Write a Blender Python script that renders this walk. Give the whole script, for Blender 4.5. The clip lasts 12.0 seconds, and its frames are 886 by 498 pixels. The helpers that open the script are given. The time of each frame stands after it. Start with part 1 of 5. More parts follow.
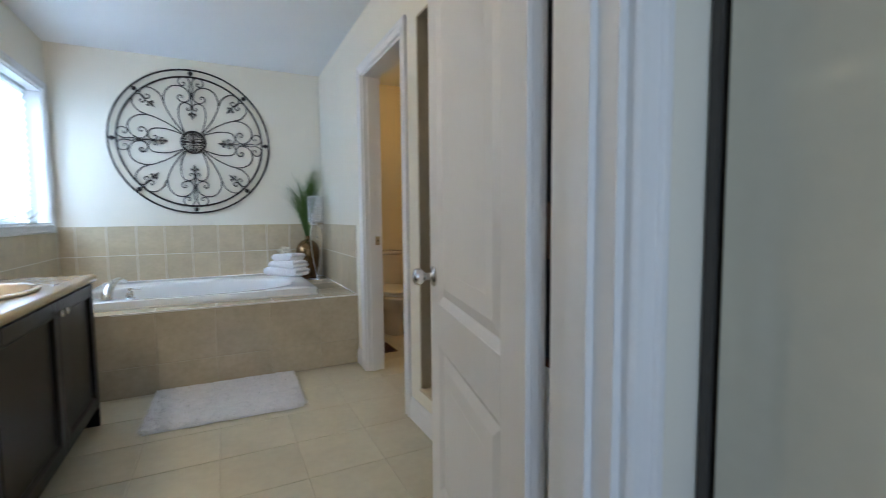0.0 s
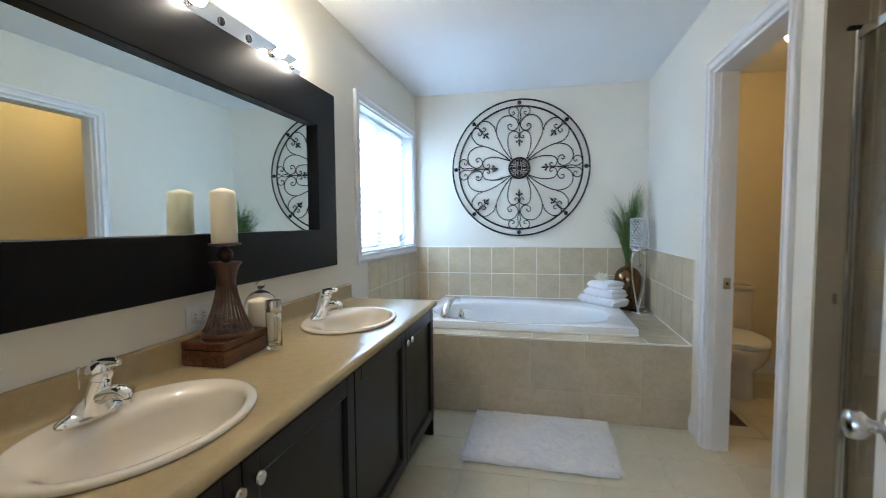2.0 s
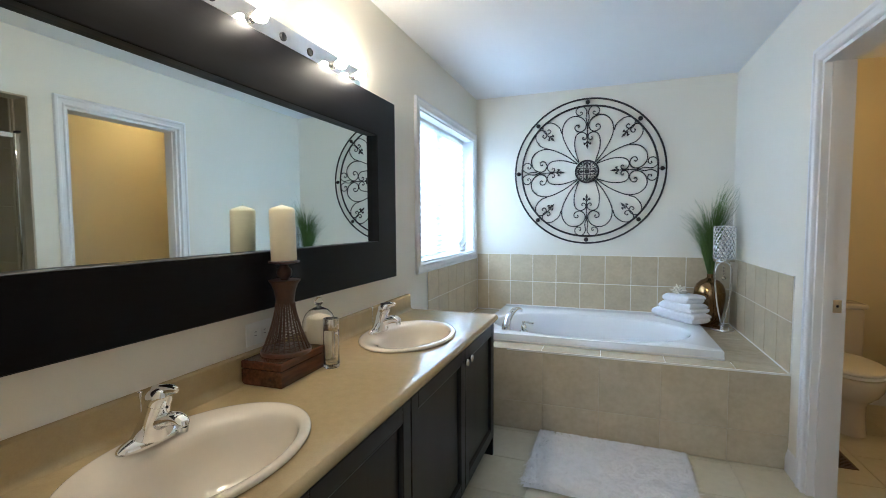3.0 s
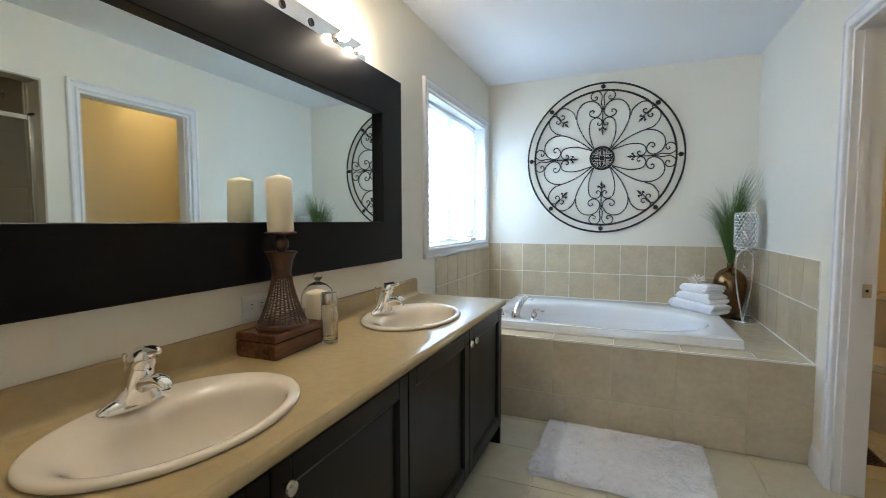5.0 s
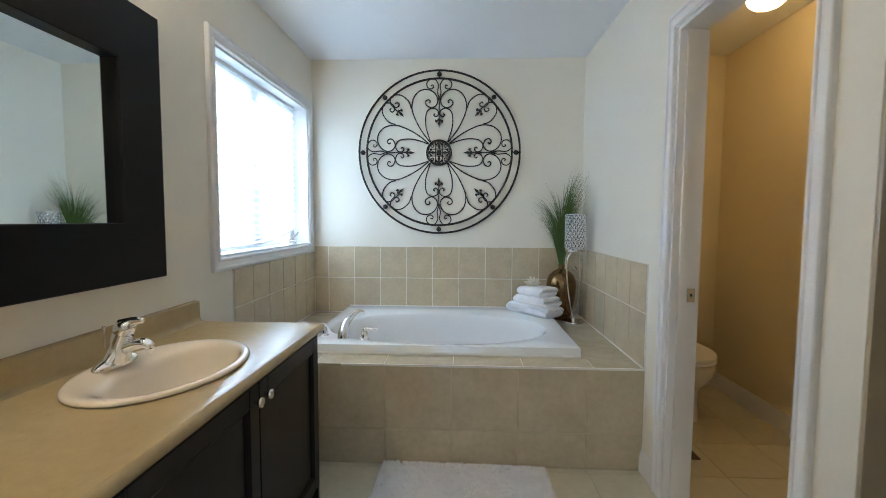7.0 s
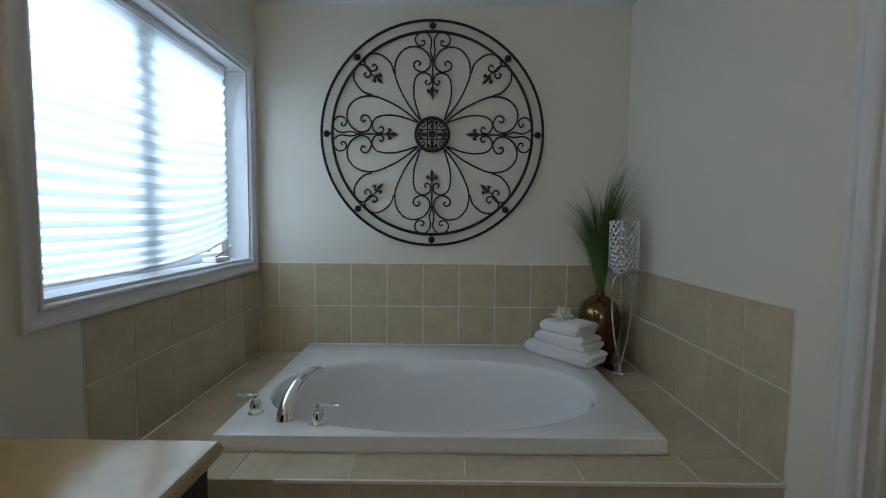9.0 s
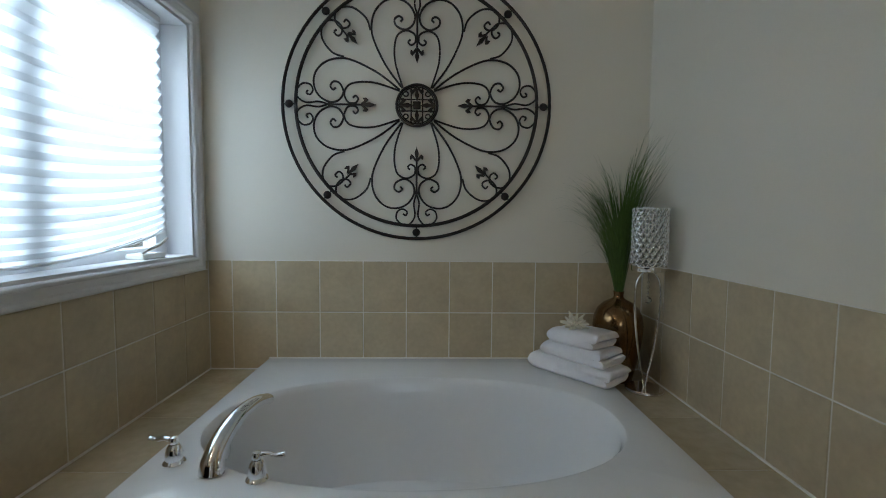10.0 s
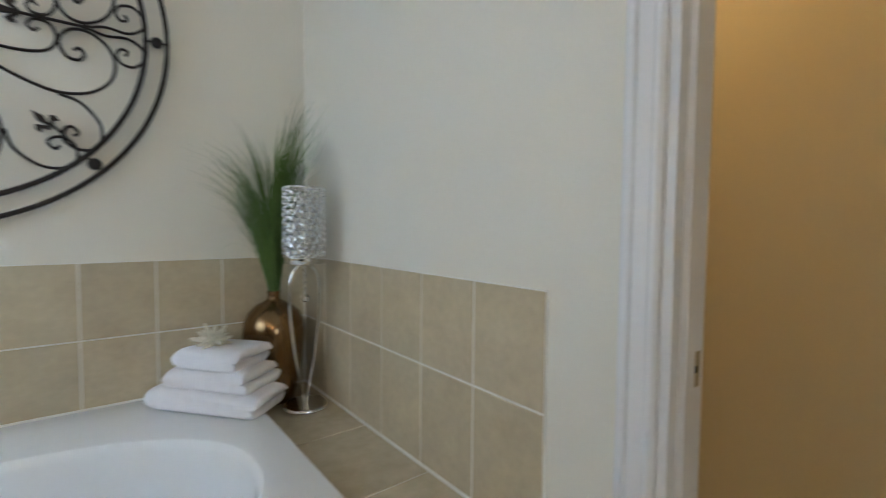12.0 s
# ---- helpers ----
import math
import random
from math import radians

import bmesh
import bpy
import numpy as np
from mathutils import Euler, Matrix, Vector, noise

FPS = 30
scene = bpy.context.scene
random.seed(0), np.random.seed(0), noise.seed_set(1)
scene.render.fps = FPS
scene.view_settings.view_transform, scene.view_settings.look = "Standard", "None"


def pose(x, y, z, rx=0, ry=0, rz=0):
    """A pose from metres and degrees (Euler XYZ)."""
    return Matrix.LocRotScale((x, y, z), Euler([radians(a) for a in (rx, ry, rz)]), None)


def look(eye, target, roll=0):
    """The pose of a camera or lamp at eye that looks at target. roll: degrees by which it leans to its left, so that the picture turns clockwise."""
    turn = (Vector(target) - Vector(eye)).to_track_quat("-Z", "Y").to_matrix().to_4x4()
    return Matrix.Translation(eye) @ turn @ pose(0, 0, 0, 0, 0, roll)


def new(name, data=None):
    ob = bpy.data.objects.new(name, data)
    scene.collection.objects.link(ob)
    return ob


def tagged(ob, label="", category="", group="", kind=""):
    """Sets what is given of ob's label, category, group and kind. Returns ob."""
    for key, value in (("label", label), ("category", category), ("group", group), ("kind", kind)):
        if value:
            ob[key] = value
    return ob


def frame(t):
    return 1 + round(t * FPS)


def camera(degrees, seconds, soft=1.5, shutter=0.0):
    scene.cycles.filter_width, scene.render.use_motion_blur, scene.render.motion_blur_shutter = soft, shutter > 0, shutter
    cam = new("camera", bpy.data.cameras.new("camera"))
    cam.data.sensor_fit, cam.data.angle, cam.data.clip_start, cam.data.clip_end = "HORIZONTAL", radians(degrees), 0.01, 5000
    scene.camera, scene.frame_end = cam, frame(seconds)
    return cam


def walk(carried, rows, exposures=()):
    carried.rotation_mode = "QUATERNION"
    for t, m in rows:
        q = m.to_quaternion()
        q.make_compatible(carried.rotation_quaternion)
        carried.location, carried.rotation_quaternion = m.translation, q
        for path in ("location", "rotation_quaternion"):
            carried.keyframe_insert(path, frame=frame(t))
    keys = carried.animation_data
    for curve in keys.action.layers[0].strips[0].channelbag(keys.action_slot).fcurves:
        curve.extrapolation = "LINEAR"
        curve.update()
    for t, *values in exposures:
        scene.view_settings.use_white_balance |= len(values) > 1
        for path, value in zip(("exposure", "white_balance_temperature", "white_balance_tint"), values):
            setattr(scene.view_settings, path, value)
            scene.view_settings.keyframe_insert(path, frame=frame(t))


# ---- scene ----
cam = camera(89.9, 12.0, soft=0.9, shutter=0.35)
PATH = [
    (0, (0.056, 0.003, 1.088), (0.942, 1.79, 0.944), -0.5),
    (0.5, (0.069, 0.091, 1.087), (0.577, 2.022, 0.965), -0.4),
    (1, (0.073, 0.208, 1.125), (0.194, 2.201, 1.011), -0.4),
    (1.5, (0.07, 0.29, 1.188), (-0.133, 2.276, 1.075), -0.4),
    (2, (0.051, 0.359, 1.262), (-0.378, 2.31, 1.144), -0.4),
    (2.5, (0.038, 0.42, 1.312), (-0.546, 2.329, 1.193), -0.4),
    (3, (0.02, 0.459, 1.324), (-0.67, 2.337, 1.205), -0.35),
    (3.3, (0.018, 0.467, 1.318), (-0.718, 2.33, 1.198), -0.25),
    (4.7, (0.044, 0.502, 1.256), (-0.757, 2.333, 1.124), -0.15),
    (5, (0.052, 0.526, 1.231), (-0.707, 2.374, 1.107), -0.1),
    (5.5, (0.084, 0.582, 1.218), (-0.519, 2.484, 1.091), -0.05),
    (6, (0.09, 0.709, 1.209), (-0.258, 2.674, 1.075), 0.1),
    (6.5, (0.07, 0.879, 1.22), (-0.076, 2.869, 1.084), 0.3),
    (7, (0.041, 1.053, 1.248), (-0.045, 3.046, 1.114), 0.3),
    (7.3, (0.024, 1.185, 1.258), (-0.045, 3.18, 1.121), 0.35),
    (8.7, (-0.063, 1.828, 1.292), (-0.083, 3.823, 1.157), 0.5),
    (9, (-0.072, 1.97, 1.289), (-0.074, 3.965, 1.153), 0.5),
    (9.5, (-0.066, 2.197, 1.274), (-0.039, 4.192, 1.136), 0.5),
    (10, (-0.058, 2.379, 1.233), (-0.016, 4.374, 1.1), 0.5),
    (10.5, (-0.05, 2.532, 1.191), (0.069, 4.524, 1.069), 0.55),
    (11, (0.012, 2.62, 1.167), (0.409, 4.577, 1.051), 0.5),
    (11.5, (0.133, 2.677, 1.148), (0.95, 4.502, 1.039), 0.5),
    (12, (0.255, 2.692, 1.156), (1.497, 4.257, 1.058), 0.5),
]
EXPOSURES = [(0, 0.97, 5180, 7.5), (1, 1.12, 5010, 6), (2, 1.17, 4970, 6), (4.8, 1.14, 5290, 6), (6, 1.09, 5360, 6.5), (7.2, 0.85, 5460, 6.5), (8.7, -0.37, 5470, 5), (9.5, -0.3, 5630, 5), (10.3, -0.24, 5860, 5), (11, 0.33, 5920, 6), (12, 0.74, 5740, 7.5)]
walk(cam, [(t, look(eye, target, roll)) for t, eye, target, roll in PATH], EXPOSURES)

# ---- plan, metres ----
XL, XR, YN, YB, ZC = -1.115, 0.943, 0.52, 4.463, 2.448      # bathroom faces: west, east, south, north, ceiling
YF, ZD = 3.23, 0.518                                       # tub deck: front face, top
TX, TS = 1.95, 2.12                                        # toilet room: east wall, south wall
WY0, WY1, WZ0, WZ1 = 3.103, 4.353, 1.058, 2.056               # window opening
DY0, DY1, DZ = 2.252, 3.015, 2.057                         # toilet room doorway
SY0, SY1, SZ0, SZ1 = 1.22, 2.068, 0.19, 2.07                # shower opening
EX0, EX1, EZ = -0.26, 0.505, 2.03                          # entrance doorway in the south wall
CZ = 0.802                                                 # vanity top

# ---- light ----
world = bpy.data.worlds.new("sky")
scene.world = world
world.use_nodes = True
wn = world.node_tree
sky = wn.nodes.new("ShaderNodeTexSky")
sky.sky_type, sky.sun_disc, sky.sun_elevation, sky.sun_rotation = "NISHITA", False, radians(40), radians(60)
wn.links.new(sky.outputs[0], wn.nodes["Background"].inputs[0])
wn.nodes["Background"].inputs[1].default_value = 0.1


def area_lamp(name, m, sx, sy, watts, colour):
    data = bpy.data.lights.new(name, "AREA")
    data.shape, data.size, data.size_y, data.energy, data.color = "RECTANGLE", sx, sy, watts, colour
    ob = new(name, data)
    ob.matrix_world = m
    return ob


WINDOW_WATTS, PASSAGE_FILL_WATTS, BULB, GLOBE = 205, 9, 168, 11
area_lamp("window_daylight", look((-2.5, (WY0 + WY1) / 2, 2.75), (-1.2, (WY0 + WY1) / 2, 1.55)), 3.0, 2.0, WINDOW_WATTS, (0.78, 0.895, 1.0))
# added fill lamp, out of view, that brightens the entrance and room from behind
area_lamp("passage_fill", look((-0.25, -2.25, 1.6), (-0.2, 0, 1.4)), 1.3, 1.2, PASSAGE_FILL_WATTS, (0.92, 0.96, 1.0))


# ---- materials ----
def mat(name, base, rough=0.5, metal=0.0, vary=0.06, scale=6.0, fine=60.0, bump=0.0, random_vary=0.0, coat=0.0, spec=0.5, stretch=None, tint=None):
    """A procedural surface: base colour varied at a broad and a fine scale, roughness varied, light relief."""
    m = bpy.data.materials.new(name)
    m.use_nodes = True
    nt = m.node_tree
    b = nt.nodes["Principled BSDF"]
    b.inputs["Roughness"].default_value, b.inputs["Metallic"].default_value = rough, metal
    b.inputs["Coat Weight"].default_value, b.inputs["Coat Roughness"].default_value = coat, 0.08
    b.inputs["Specular IOR Level"].default_value = spec
    co = nt.nodes.new("ShaderNodeTexCoord")
    src = co.outputs["Object"]
    mp = nt.nodes.new("ShaderNodeMapping")
    nt.links.new(src, mp.inputs[0])
    if stretch:
        mp.inputs["Scale"].default_value = stretch
    src = mp.outputs[0]
    info = nt.nodes.new("ShaderNodeObjectInfo")
    shift = nt.nodes.new("ShaderNodeMath")
    shift.operation = "MULTIPLY"
    shift.inputs[1].default_value = 37.0
    nt.links.new(info.outputs["Random"], shift.inputs[0])
    add = nt.nodes.new("ShaderNodeVectorMath")
    add.operation = "ADD"
    nt.links.new(src, add.inputs[0])
    nt.links.new(shift.outputs[0], add.inputs[1])
    n1, n2 = nt.nodes.new("ShaderNodeTexNoise"), nt.nodes.new("ShaderNodeTexNoise")
    for n, s in ((n1, scale), (n2, fine)):
        n.inputs["Scale"].default_value, n.inputs["Detail"].default_value = s, 5
        nt.links.new(add.outputs[0], n.inputs["Vector"])
    mix = nt.nodes.new("ShaderNodeMath")
    mix.operation = "MULTIPLY_ADD"
    mix.inputs[1].default_value = 0.4
    nt.links.new(n2.outputs[0], mix.inputs[0])
    m6 = nt.nodes.new("ShaderNodeMath")
    m6.operation = "MULTIPLY"
    m6.inputs[1].default_value = 0.6
    nt.links.new(n1.outputs[0], m6.inputs[0])
    nt.links.new(m6.outputs[0], mix.inputs[2])
    ramp = nt.nodes.new("ShaderNodeValToRGB")
    lo = tint or tuple(c * (1 - 2 * vary) for c in base)
    hi = tuple(min(1, c * (1 + vary)) for c in base)
    ramp.color_ramp.elements[0].position, ramp.color_ramp.elements[1].position = 0.3, 0.68
    ramp.color_ramp.elements[0].color, ramp.color_ramp.elements[1].color = (*lo, 1), (*hi, 1)
    nt.links.new(mix.outputs[0], ramp.inputs[0])
    out = ramp.outputs[0]
    if random_vary:
        hsv = nt.nodes.new("ShaderNodeHueSaturation")
        rng = nt.nodes.new("ShaderNodeMapRange")
        rng.inputs["To Min"].default_value, rng.inputs["To Max"].default_value = 1 - random_vary, 1 + random_vary
        nt.links.new(info.outputs["Random"], rng.inputs[0])
        nt.links.new(rng.outputs[0], hsv.inputs["Value"])
        nt.links.new(out, hsv.inputs["Color"])
        out = hsv.outputs[0]
    nt.links.new(out, b.inputs["Base Color"])
    rr = nt.nodes.new("ShaderNodeMapRange")
    rr.inputs["To Min"].default_value, rr.inputs["To Max"].default_value = rough * 0.85, min(1, rough * 1.15)
    nt.links.new(n1.outputs[0], rr.inputs[0])
    nt.links.new(rr.outputs[0], b.inputs["Roughness"])
    if bump:
        bp = nt.nodes.new("ShaderNodeBump")
        bp.inputs["Strength"].default_value, bp.inputs["Distance"].default_value = bump, 0.002
        nt.links.new(n2.outputs[0], bp.inputs["Height"])
        nt.links.new(bp.outputs[0], b.inputs["Normal"])
    return m


def glow(name, colour, strength):
    m = bpy.data.materials.new(name)
    m.use_nodes = True
    b = m.node_tree.nodes["Principled BSDF"]
    b.inputs["Base Color"].default_value = (0.9, 0.88, 0.82, 1)
    b.inputs["Emission Color"].default_value, b.inputs["Emission Strength"].default_value = (*colour, 1), strength
    b.inputs["Roughness"].default_value = 0.2
    return m


def glass(name, colour=(1, 1, 1), rough=0.0, ior=1.45):
    m = bpy.data.materials.new(name)
    m.use_nodes = True
    b = m.node_tree.nodes["Principled BSDF"]
    b.inputs["Base Color"].default_value = (*colour, 1)
    b.inputs["Transmission Weight"].default_value, b.inputs["Roughness"].default_value, b.inputs["IOR"].default_value = 1.0, rough, ior
    return m


def cloth_light(name, colour, through_share):
    """A thin white fabric that lets part of the daylight through."""
    m = bpy.data.materials.new(name)
    m.use_nodes = True
    nt = m.node_tree
    nt.nodes.remove(nt.nodes["Principled BSDF"])
    d, t, x = nt.nodes.new("ShaderNodeBsdfDiffuse"), nt.nodes.new("ShaderNodeBsdfTranslucent"), nt.nodes.new("ShaderNodeMixShader")
    n = nt.nodes.new("ShaderNodeTexNoise")
    n.inputs["Scale"].default_value = 160
    r = nt.nodes.new("ShaderNodeValToRGB")
    r.color_ramp.elements[0].color, r.color_ramp.elements[1].color = (*[c * 0.93 for c in colour], 1), (*colour, 1)
    nt.links.new(n.outputs[0], r.inputs[0])
    for s in (d, t):
        nt.links.new(r.outputs[0], s.inputs[0])
    x.inputs[0].default_value = through_share
    nt.links.new(d.outputs[0], x.inputs[1])
    nt.links.new(t.outputs[0], x.inputs[2])
    nt.links.new(x.outputs[0], nt.nodes["Material Output"].inputs[0])
    return m


PAINT = mat("cream_wall_paint", (0.81, 0.778, 0.685), 0.55, vary=0.015, scale=1.5, fine=220, bump=0.05)
CEIL = mat("white_ceiling_paint", (0.84, 0.85, 0.86), 0.8, vary=0.015, scale=2, fine=300, bump=0.08)
TRIM = mat("white_trim_paint", (0.80, 0.80, 0.81), 0.5, vary=0.015, scale=3, fine=90)
DOORW = mat("white_door_paint", (0.78, 0.77, 0.77), 0.4, vary=0.02, scale=3, fine=140, bump=0.08, stretch=(1, 1, 0.12))
TOILETWALL = mat("toilet_room_paint", (0.78, 0.69, 0.48), 0.6, vary=0.02, scale=1.5, fine=200, bump=0.05)
GLOSSWALL = mat("glossy_beige_panel", (0.62, 0.6, 0.5), 0.07, vary=0.03, scale=2, fine=30)
TILE = mat("beige_ceramic_tile", (0.585, 0.5, 0.338), 0.3, vary=0.05, scale=9, fine=45, bump=0.04, random_vary=0.06, tint=(0.48, 0.40, 0.27))
DECKTILE = mat("beige_deck_tile", (0.58, 0.51, 0.375), 0.14, vary=0.06, scale=5, fine=30, bump=0.05, random_vary=0.04, tint=(0.47, 0.405, 0.28))
FLOORTILE = mat("beige_floor_tile", (0.60, 0.555, 0.42), 0.3, vary=0.06, scale=4, fine=26, bump=0.05, random_vary=0.035, tint=(0.54, 0.49, 0.36))
SHOWERTILE = mat("tan_shower_tile", (0.56, 0.48, 0.36), 0.25, vary=0.06, scale=6, fine=40, bump=0.05, random_vary=0.05)
JAMBTILE = mat("pale_jamb_tile", (0.52, 0.45, 0.33), 0.3, vary=0.05, scale=6, fine=40, bump=0.04)
GAPSHADE = mat("dark_edge_shade", (0.06, 0.055, 0.05), 0.6, vary=0.1)
GROUT = mat("pale_grout", (0.82, 0.80, 0.75), 0.85, vary=0.05, scale=20, fine=200, bump=0.2)
FGROUT = mat("floor_grout", (0.56, 0.51, 0.385), 0.85, vary=0.05, scale=20, fine=200, bump=0.2)
ACRYLIC = mat("white_tub_acrylic", (0.82, 0.83, 0.84), 0.08, vary=0.01, scale=3, fine=40)
PORCELAIN = mat("white_porcelain", (0.74, 0.665, 0.55), 0.06, vary=0.01, scale=5, fine=60, coat=0.4)
COUNTER = mat("beige_laminate", (0.435, 0.34, 0.178), 0.19, vary=0.04, scale=30, fine=240, bump=0.01, tint=(0.395, 0.305, 0.155), spec=0.6)
ESPRESSO = mat("espresso_cabinet_wood", (0.0075, 0.0062, 0.006), 0.33, vary=0.15, scale=8, fine=60, bump=0.05, stretch=(1, 1, 0.15), spec=0.2)
MIRRORFRAME = mat("black_frame_wood", (0.0055, 0.0052, 0.0062), 0.36, vary=0.2, scale=5, fine=70, bump=0.06, stretch=(1, 0.12, 1), spec=0.16)
CHROME = mat("chrome", (0.86, 0.87, 0.88), 0.06, metal=1.0, vary=0.02, scale=10, fine=60)
NICKEL = mat("satin_nickel", (0.68, 0.66, 0.63), 0.24, metal=1.0, vary=0.04, scale=20, fine=90)
IRON = mat("dark_wrought_iron", (0.022, 0.017, 0.015), 0.42, metal=0.3, vary=0.25, scale=30, fine=160, bump=0.15)
BRONZE = mat("polished_bronze_glaze", (0.23, 0.14, 0.062), 0.16, metal=0.92, vary=0.14, scale=7, fine=40, bump=0.02)
TOWEL = mat("white_terry", (0.88, 0.86, 0.89), 0.95, vary=0.03, scale=30, fine=420, bump=0.7)
MATPILE = mat("white_shag", (0.94, 0.925, 0.925), 0.95, vary=0.04, scale=30, fine=200, bump=0.15)
WAX = mat("ivory_wax", (0.82, 0.74, 0.55), 0.4, vary=0.03, scale=8, fine=50)
BROWNWOOD = mat("reddish_brown_wood", (0.135, 0.05, 0.021), 0.22, vary=0.45, scale=14, fine=90, bump=0.1, stretch=(1, 0.15, 1))
BROWNMETAL = mat("brown_wicker_metal", (0.08, 0.036, 0.02), 0.33, vary=0.2, scale=20, fine=90, bump=0.15)
BLACK = mat("dark_gap", (0.012, 0.012, 0.014), 0.8, vary=0.1)
GRASS = mat("green_artificial_grass", (0.10, 0.175, 0.036), 0.42, vary=0.3, scale=14, fine=60, tint=(0.045, 0.09, 0.016))
SHELLW = mat("ivory_coral", (0.85, 0.80, 0.66), 0.6, vary=0.08, scale=40, fine=200, bump=0.2)
PLASTIC = mat("white_plastic", (0.85, 0.84, 0.80), 0.35, vary=0.01)
BLIND = cloth_light("white_pleated_fabric", (0.90, 0.92, 0.93), 0.5)
GLASS = glass("clear_glass")
SHGLASS = glass("shower_glass", (0.90, 0.91, 0.88))
MIRROR = mat("mirror_silver", (0.83, 0.90, 0.89), 0.0, metal=1.0, vary=0.0)
MIRROR.node_tree.nodes["Principled BSDF"].inputs["Base Color"].default_value = (0.83, 0.90, 0.89, 1)
for lk in list(MIRROR.node_tree.links):
    if lk.to_socket.name in ("Base Color", "Roughness"):
        MIRROR.node_tree.links.remove(lk)
MIRROR.node_tree.nodes["Principled BSDF"].inputs["Roughness"].default_value = 0.0
BULBGLOW = glow("lit_bulb", (1.0, 0.75, 0.48), BULB)
GLOBEGLOW = glow("lit_globe", (1.0, 0.60, 0.22), GLOBE)


# ---- mesh helpers ----
def box(bm, x0, x1, y0, y1, z0, z1, bevel=0.0, seg=2):
    r = bmesh.ops.create_cube(bm, size=1, matrix=Matrix.LocRotScale(((x0 + x1) / 2, (y0 + y1) / 2, (z0 + z1) / 2), None, (x1 - x0, y1 - y0, z1 - z0)))
    if bevel:
        edges = list({e for v in r["verts"] for e in v.link_edges})
        bmesh.ops.bevel(bm, geom=edges, offset=bevel, segments=seg, affect="EDGES", profile=0.5)


def boxes(*rows, bevel=0.0):
    bm = bmesh.new()
    for r in rows:
        box(bm, *r, bevel=bevel)
    return bm


def lathe(bm, profile, n=32, centre=(0, 0, 0), sx=1.0, sy=1.0):
    """Turn (radius, height) pairs about z."""
    rings = []
    for r, z in profile:
        if r < 1e-5:
            rings.append([bm.verts.new((centre[0], centre[1], centre[2] + z))])
        else:
            rings.append([bm.verts.new((centre[0] + sx * r * math.cos(a * math.tau / n), centre[1] + sy * r * math.sin(a * math.tau / n), centre[2] + z)) for a in range(n)])
    for a, b in zip(rings, rings[1:]):
        for i in range(n):
            j = (i + 1) % n
            vs = [a[i % len(a)], a[j % len(a)], b[j % len(b)], b[i % len(b)]]
            vs = list(dict.fromkeys(vs))
            if len(vs) > 2:
                bm.faces.new(vs)
    return rings


def spline(points, steps=8, closed=False):
    """A smooth line through points."""
    p = [Vector(q) for q in points]
    out = []
    n = len(p)
    for i in range(n if closed else n - 1):
        if closed:
            a, b, c, d = p[i - 1], p[i], p[(i + 1) % n], p[(i + 2) % n]
        else:
            a, b, c, d = p[max(i - 1, 0)], p[i], p[i + 1], p[min(i + 2, n - 1)]
        for k in range(steps):
            t = k / steps
            out.append(0.5 * ((2 * b) + (c - a) * t + (2 * a - 5 * b + 4 * c - d) * t * t + (3 * b - a - 3 * c + d) * t ** 3))
    if not closed:
        out.append(p[-1])
    return out


def tube(bm, pts, radius, sides=7, closed=False, flat=1.0):
    """A tube along pts; radius may be a number or a function of 0..1; flat squeezes it across its second axis."""
    pts = [Vector(q) for q in pts]
    n = len(pts)
    rings = []
    up = Vector((0.013, 0.021, 1)).normalized()
    for i, q in enumerate(pts):
        t = (pts[(i + 1) % n] - pts[i - 1]) if closed else (pts[min(i + 1, n - 1)] - pts[max(i - 1, 0)])
        t = t.normalized() if t.length > 1e-9 else Vector((0, 0, 1))
        s = t.cross(up)
        if s.length < 0.05:
            s = t.cross(Vector((0, 1, 0.03)))
        s.normalize()
        u = s.cross(t)
        r = radius(i / max(n - 1, 1)) if callable(radius) else radius
        rings.append([bm.verts.new(q + s * (r * math.cos(k * math.tau / sides)) + u * (flat * r * math.sin(k * math.tau / sides))) for k in range(sides)])
    for i in range(n if closed else n - 1):
        a, b = rings[i], rings[(i + 1) % n]
        for k in range(sides):
            bm.faces.new((a[k], a[(k + 1) % sides], b[(k + 1) % sides], b[k]))
    if not closed:
        bm.faces.new(rings[0][::-1])
        bm.faces.new(rings[-1])


def sweep(bm, profile, path):
    """Carry a profile of (out, up) pairs along a plan path of (point, out direction, up direction)."""
    rings = [[bm.verts.new(Vector(p) + Vector(o) * a + Vector(u) * b) for a, b in profile] for p, o, u in path]
    m = len(profile)
    for a, b in zip(rings, rings[1:]):
        for k in range(m):
            bm.faces.new((a[k], a[(k + 1) % m], b[(k + 1) % m], b[k]))
    bm.faces.new(rings[0][::-1])
    bm.faces.new(rings[-1])


def part(name, bm, material, parent=None, label="", smooth=0.0):
    me = bpy.data.meshes.new(name)
    bmesh.ops.recalc_face_normals(bm, faces=bm.faces)
    bm.to_mesh(me)
    bm.free()
    me.materials.append(material)
    if smooth:
        me.shade_smooth()
        me.set_sharp_from_angle(angle=radians(smooth))
    ob = new(name, me)
    if parent:
        ob.parent = parent
    return tagged(ob, label) if label else ob


def thing(name, label, category, group="", kind="", at=None):
    ob = new(name)
    if at:
        ob.matrix_world = at
    return tagged(ob, label, category, group, kind)


def structure(name, bm, material, label, category="", smooth=0.0):
    return tagged(part(name, bm, material, smooth=smooth), label, category or name.split("_")[0], kind="structure")


PIECES = {}


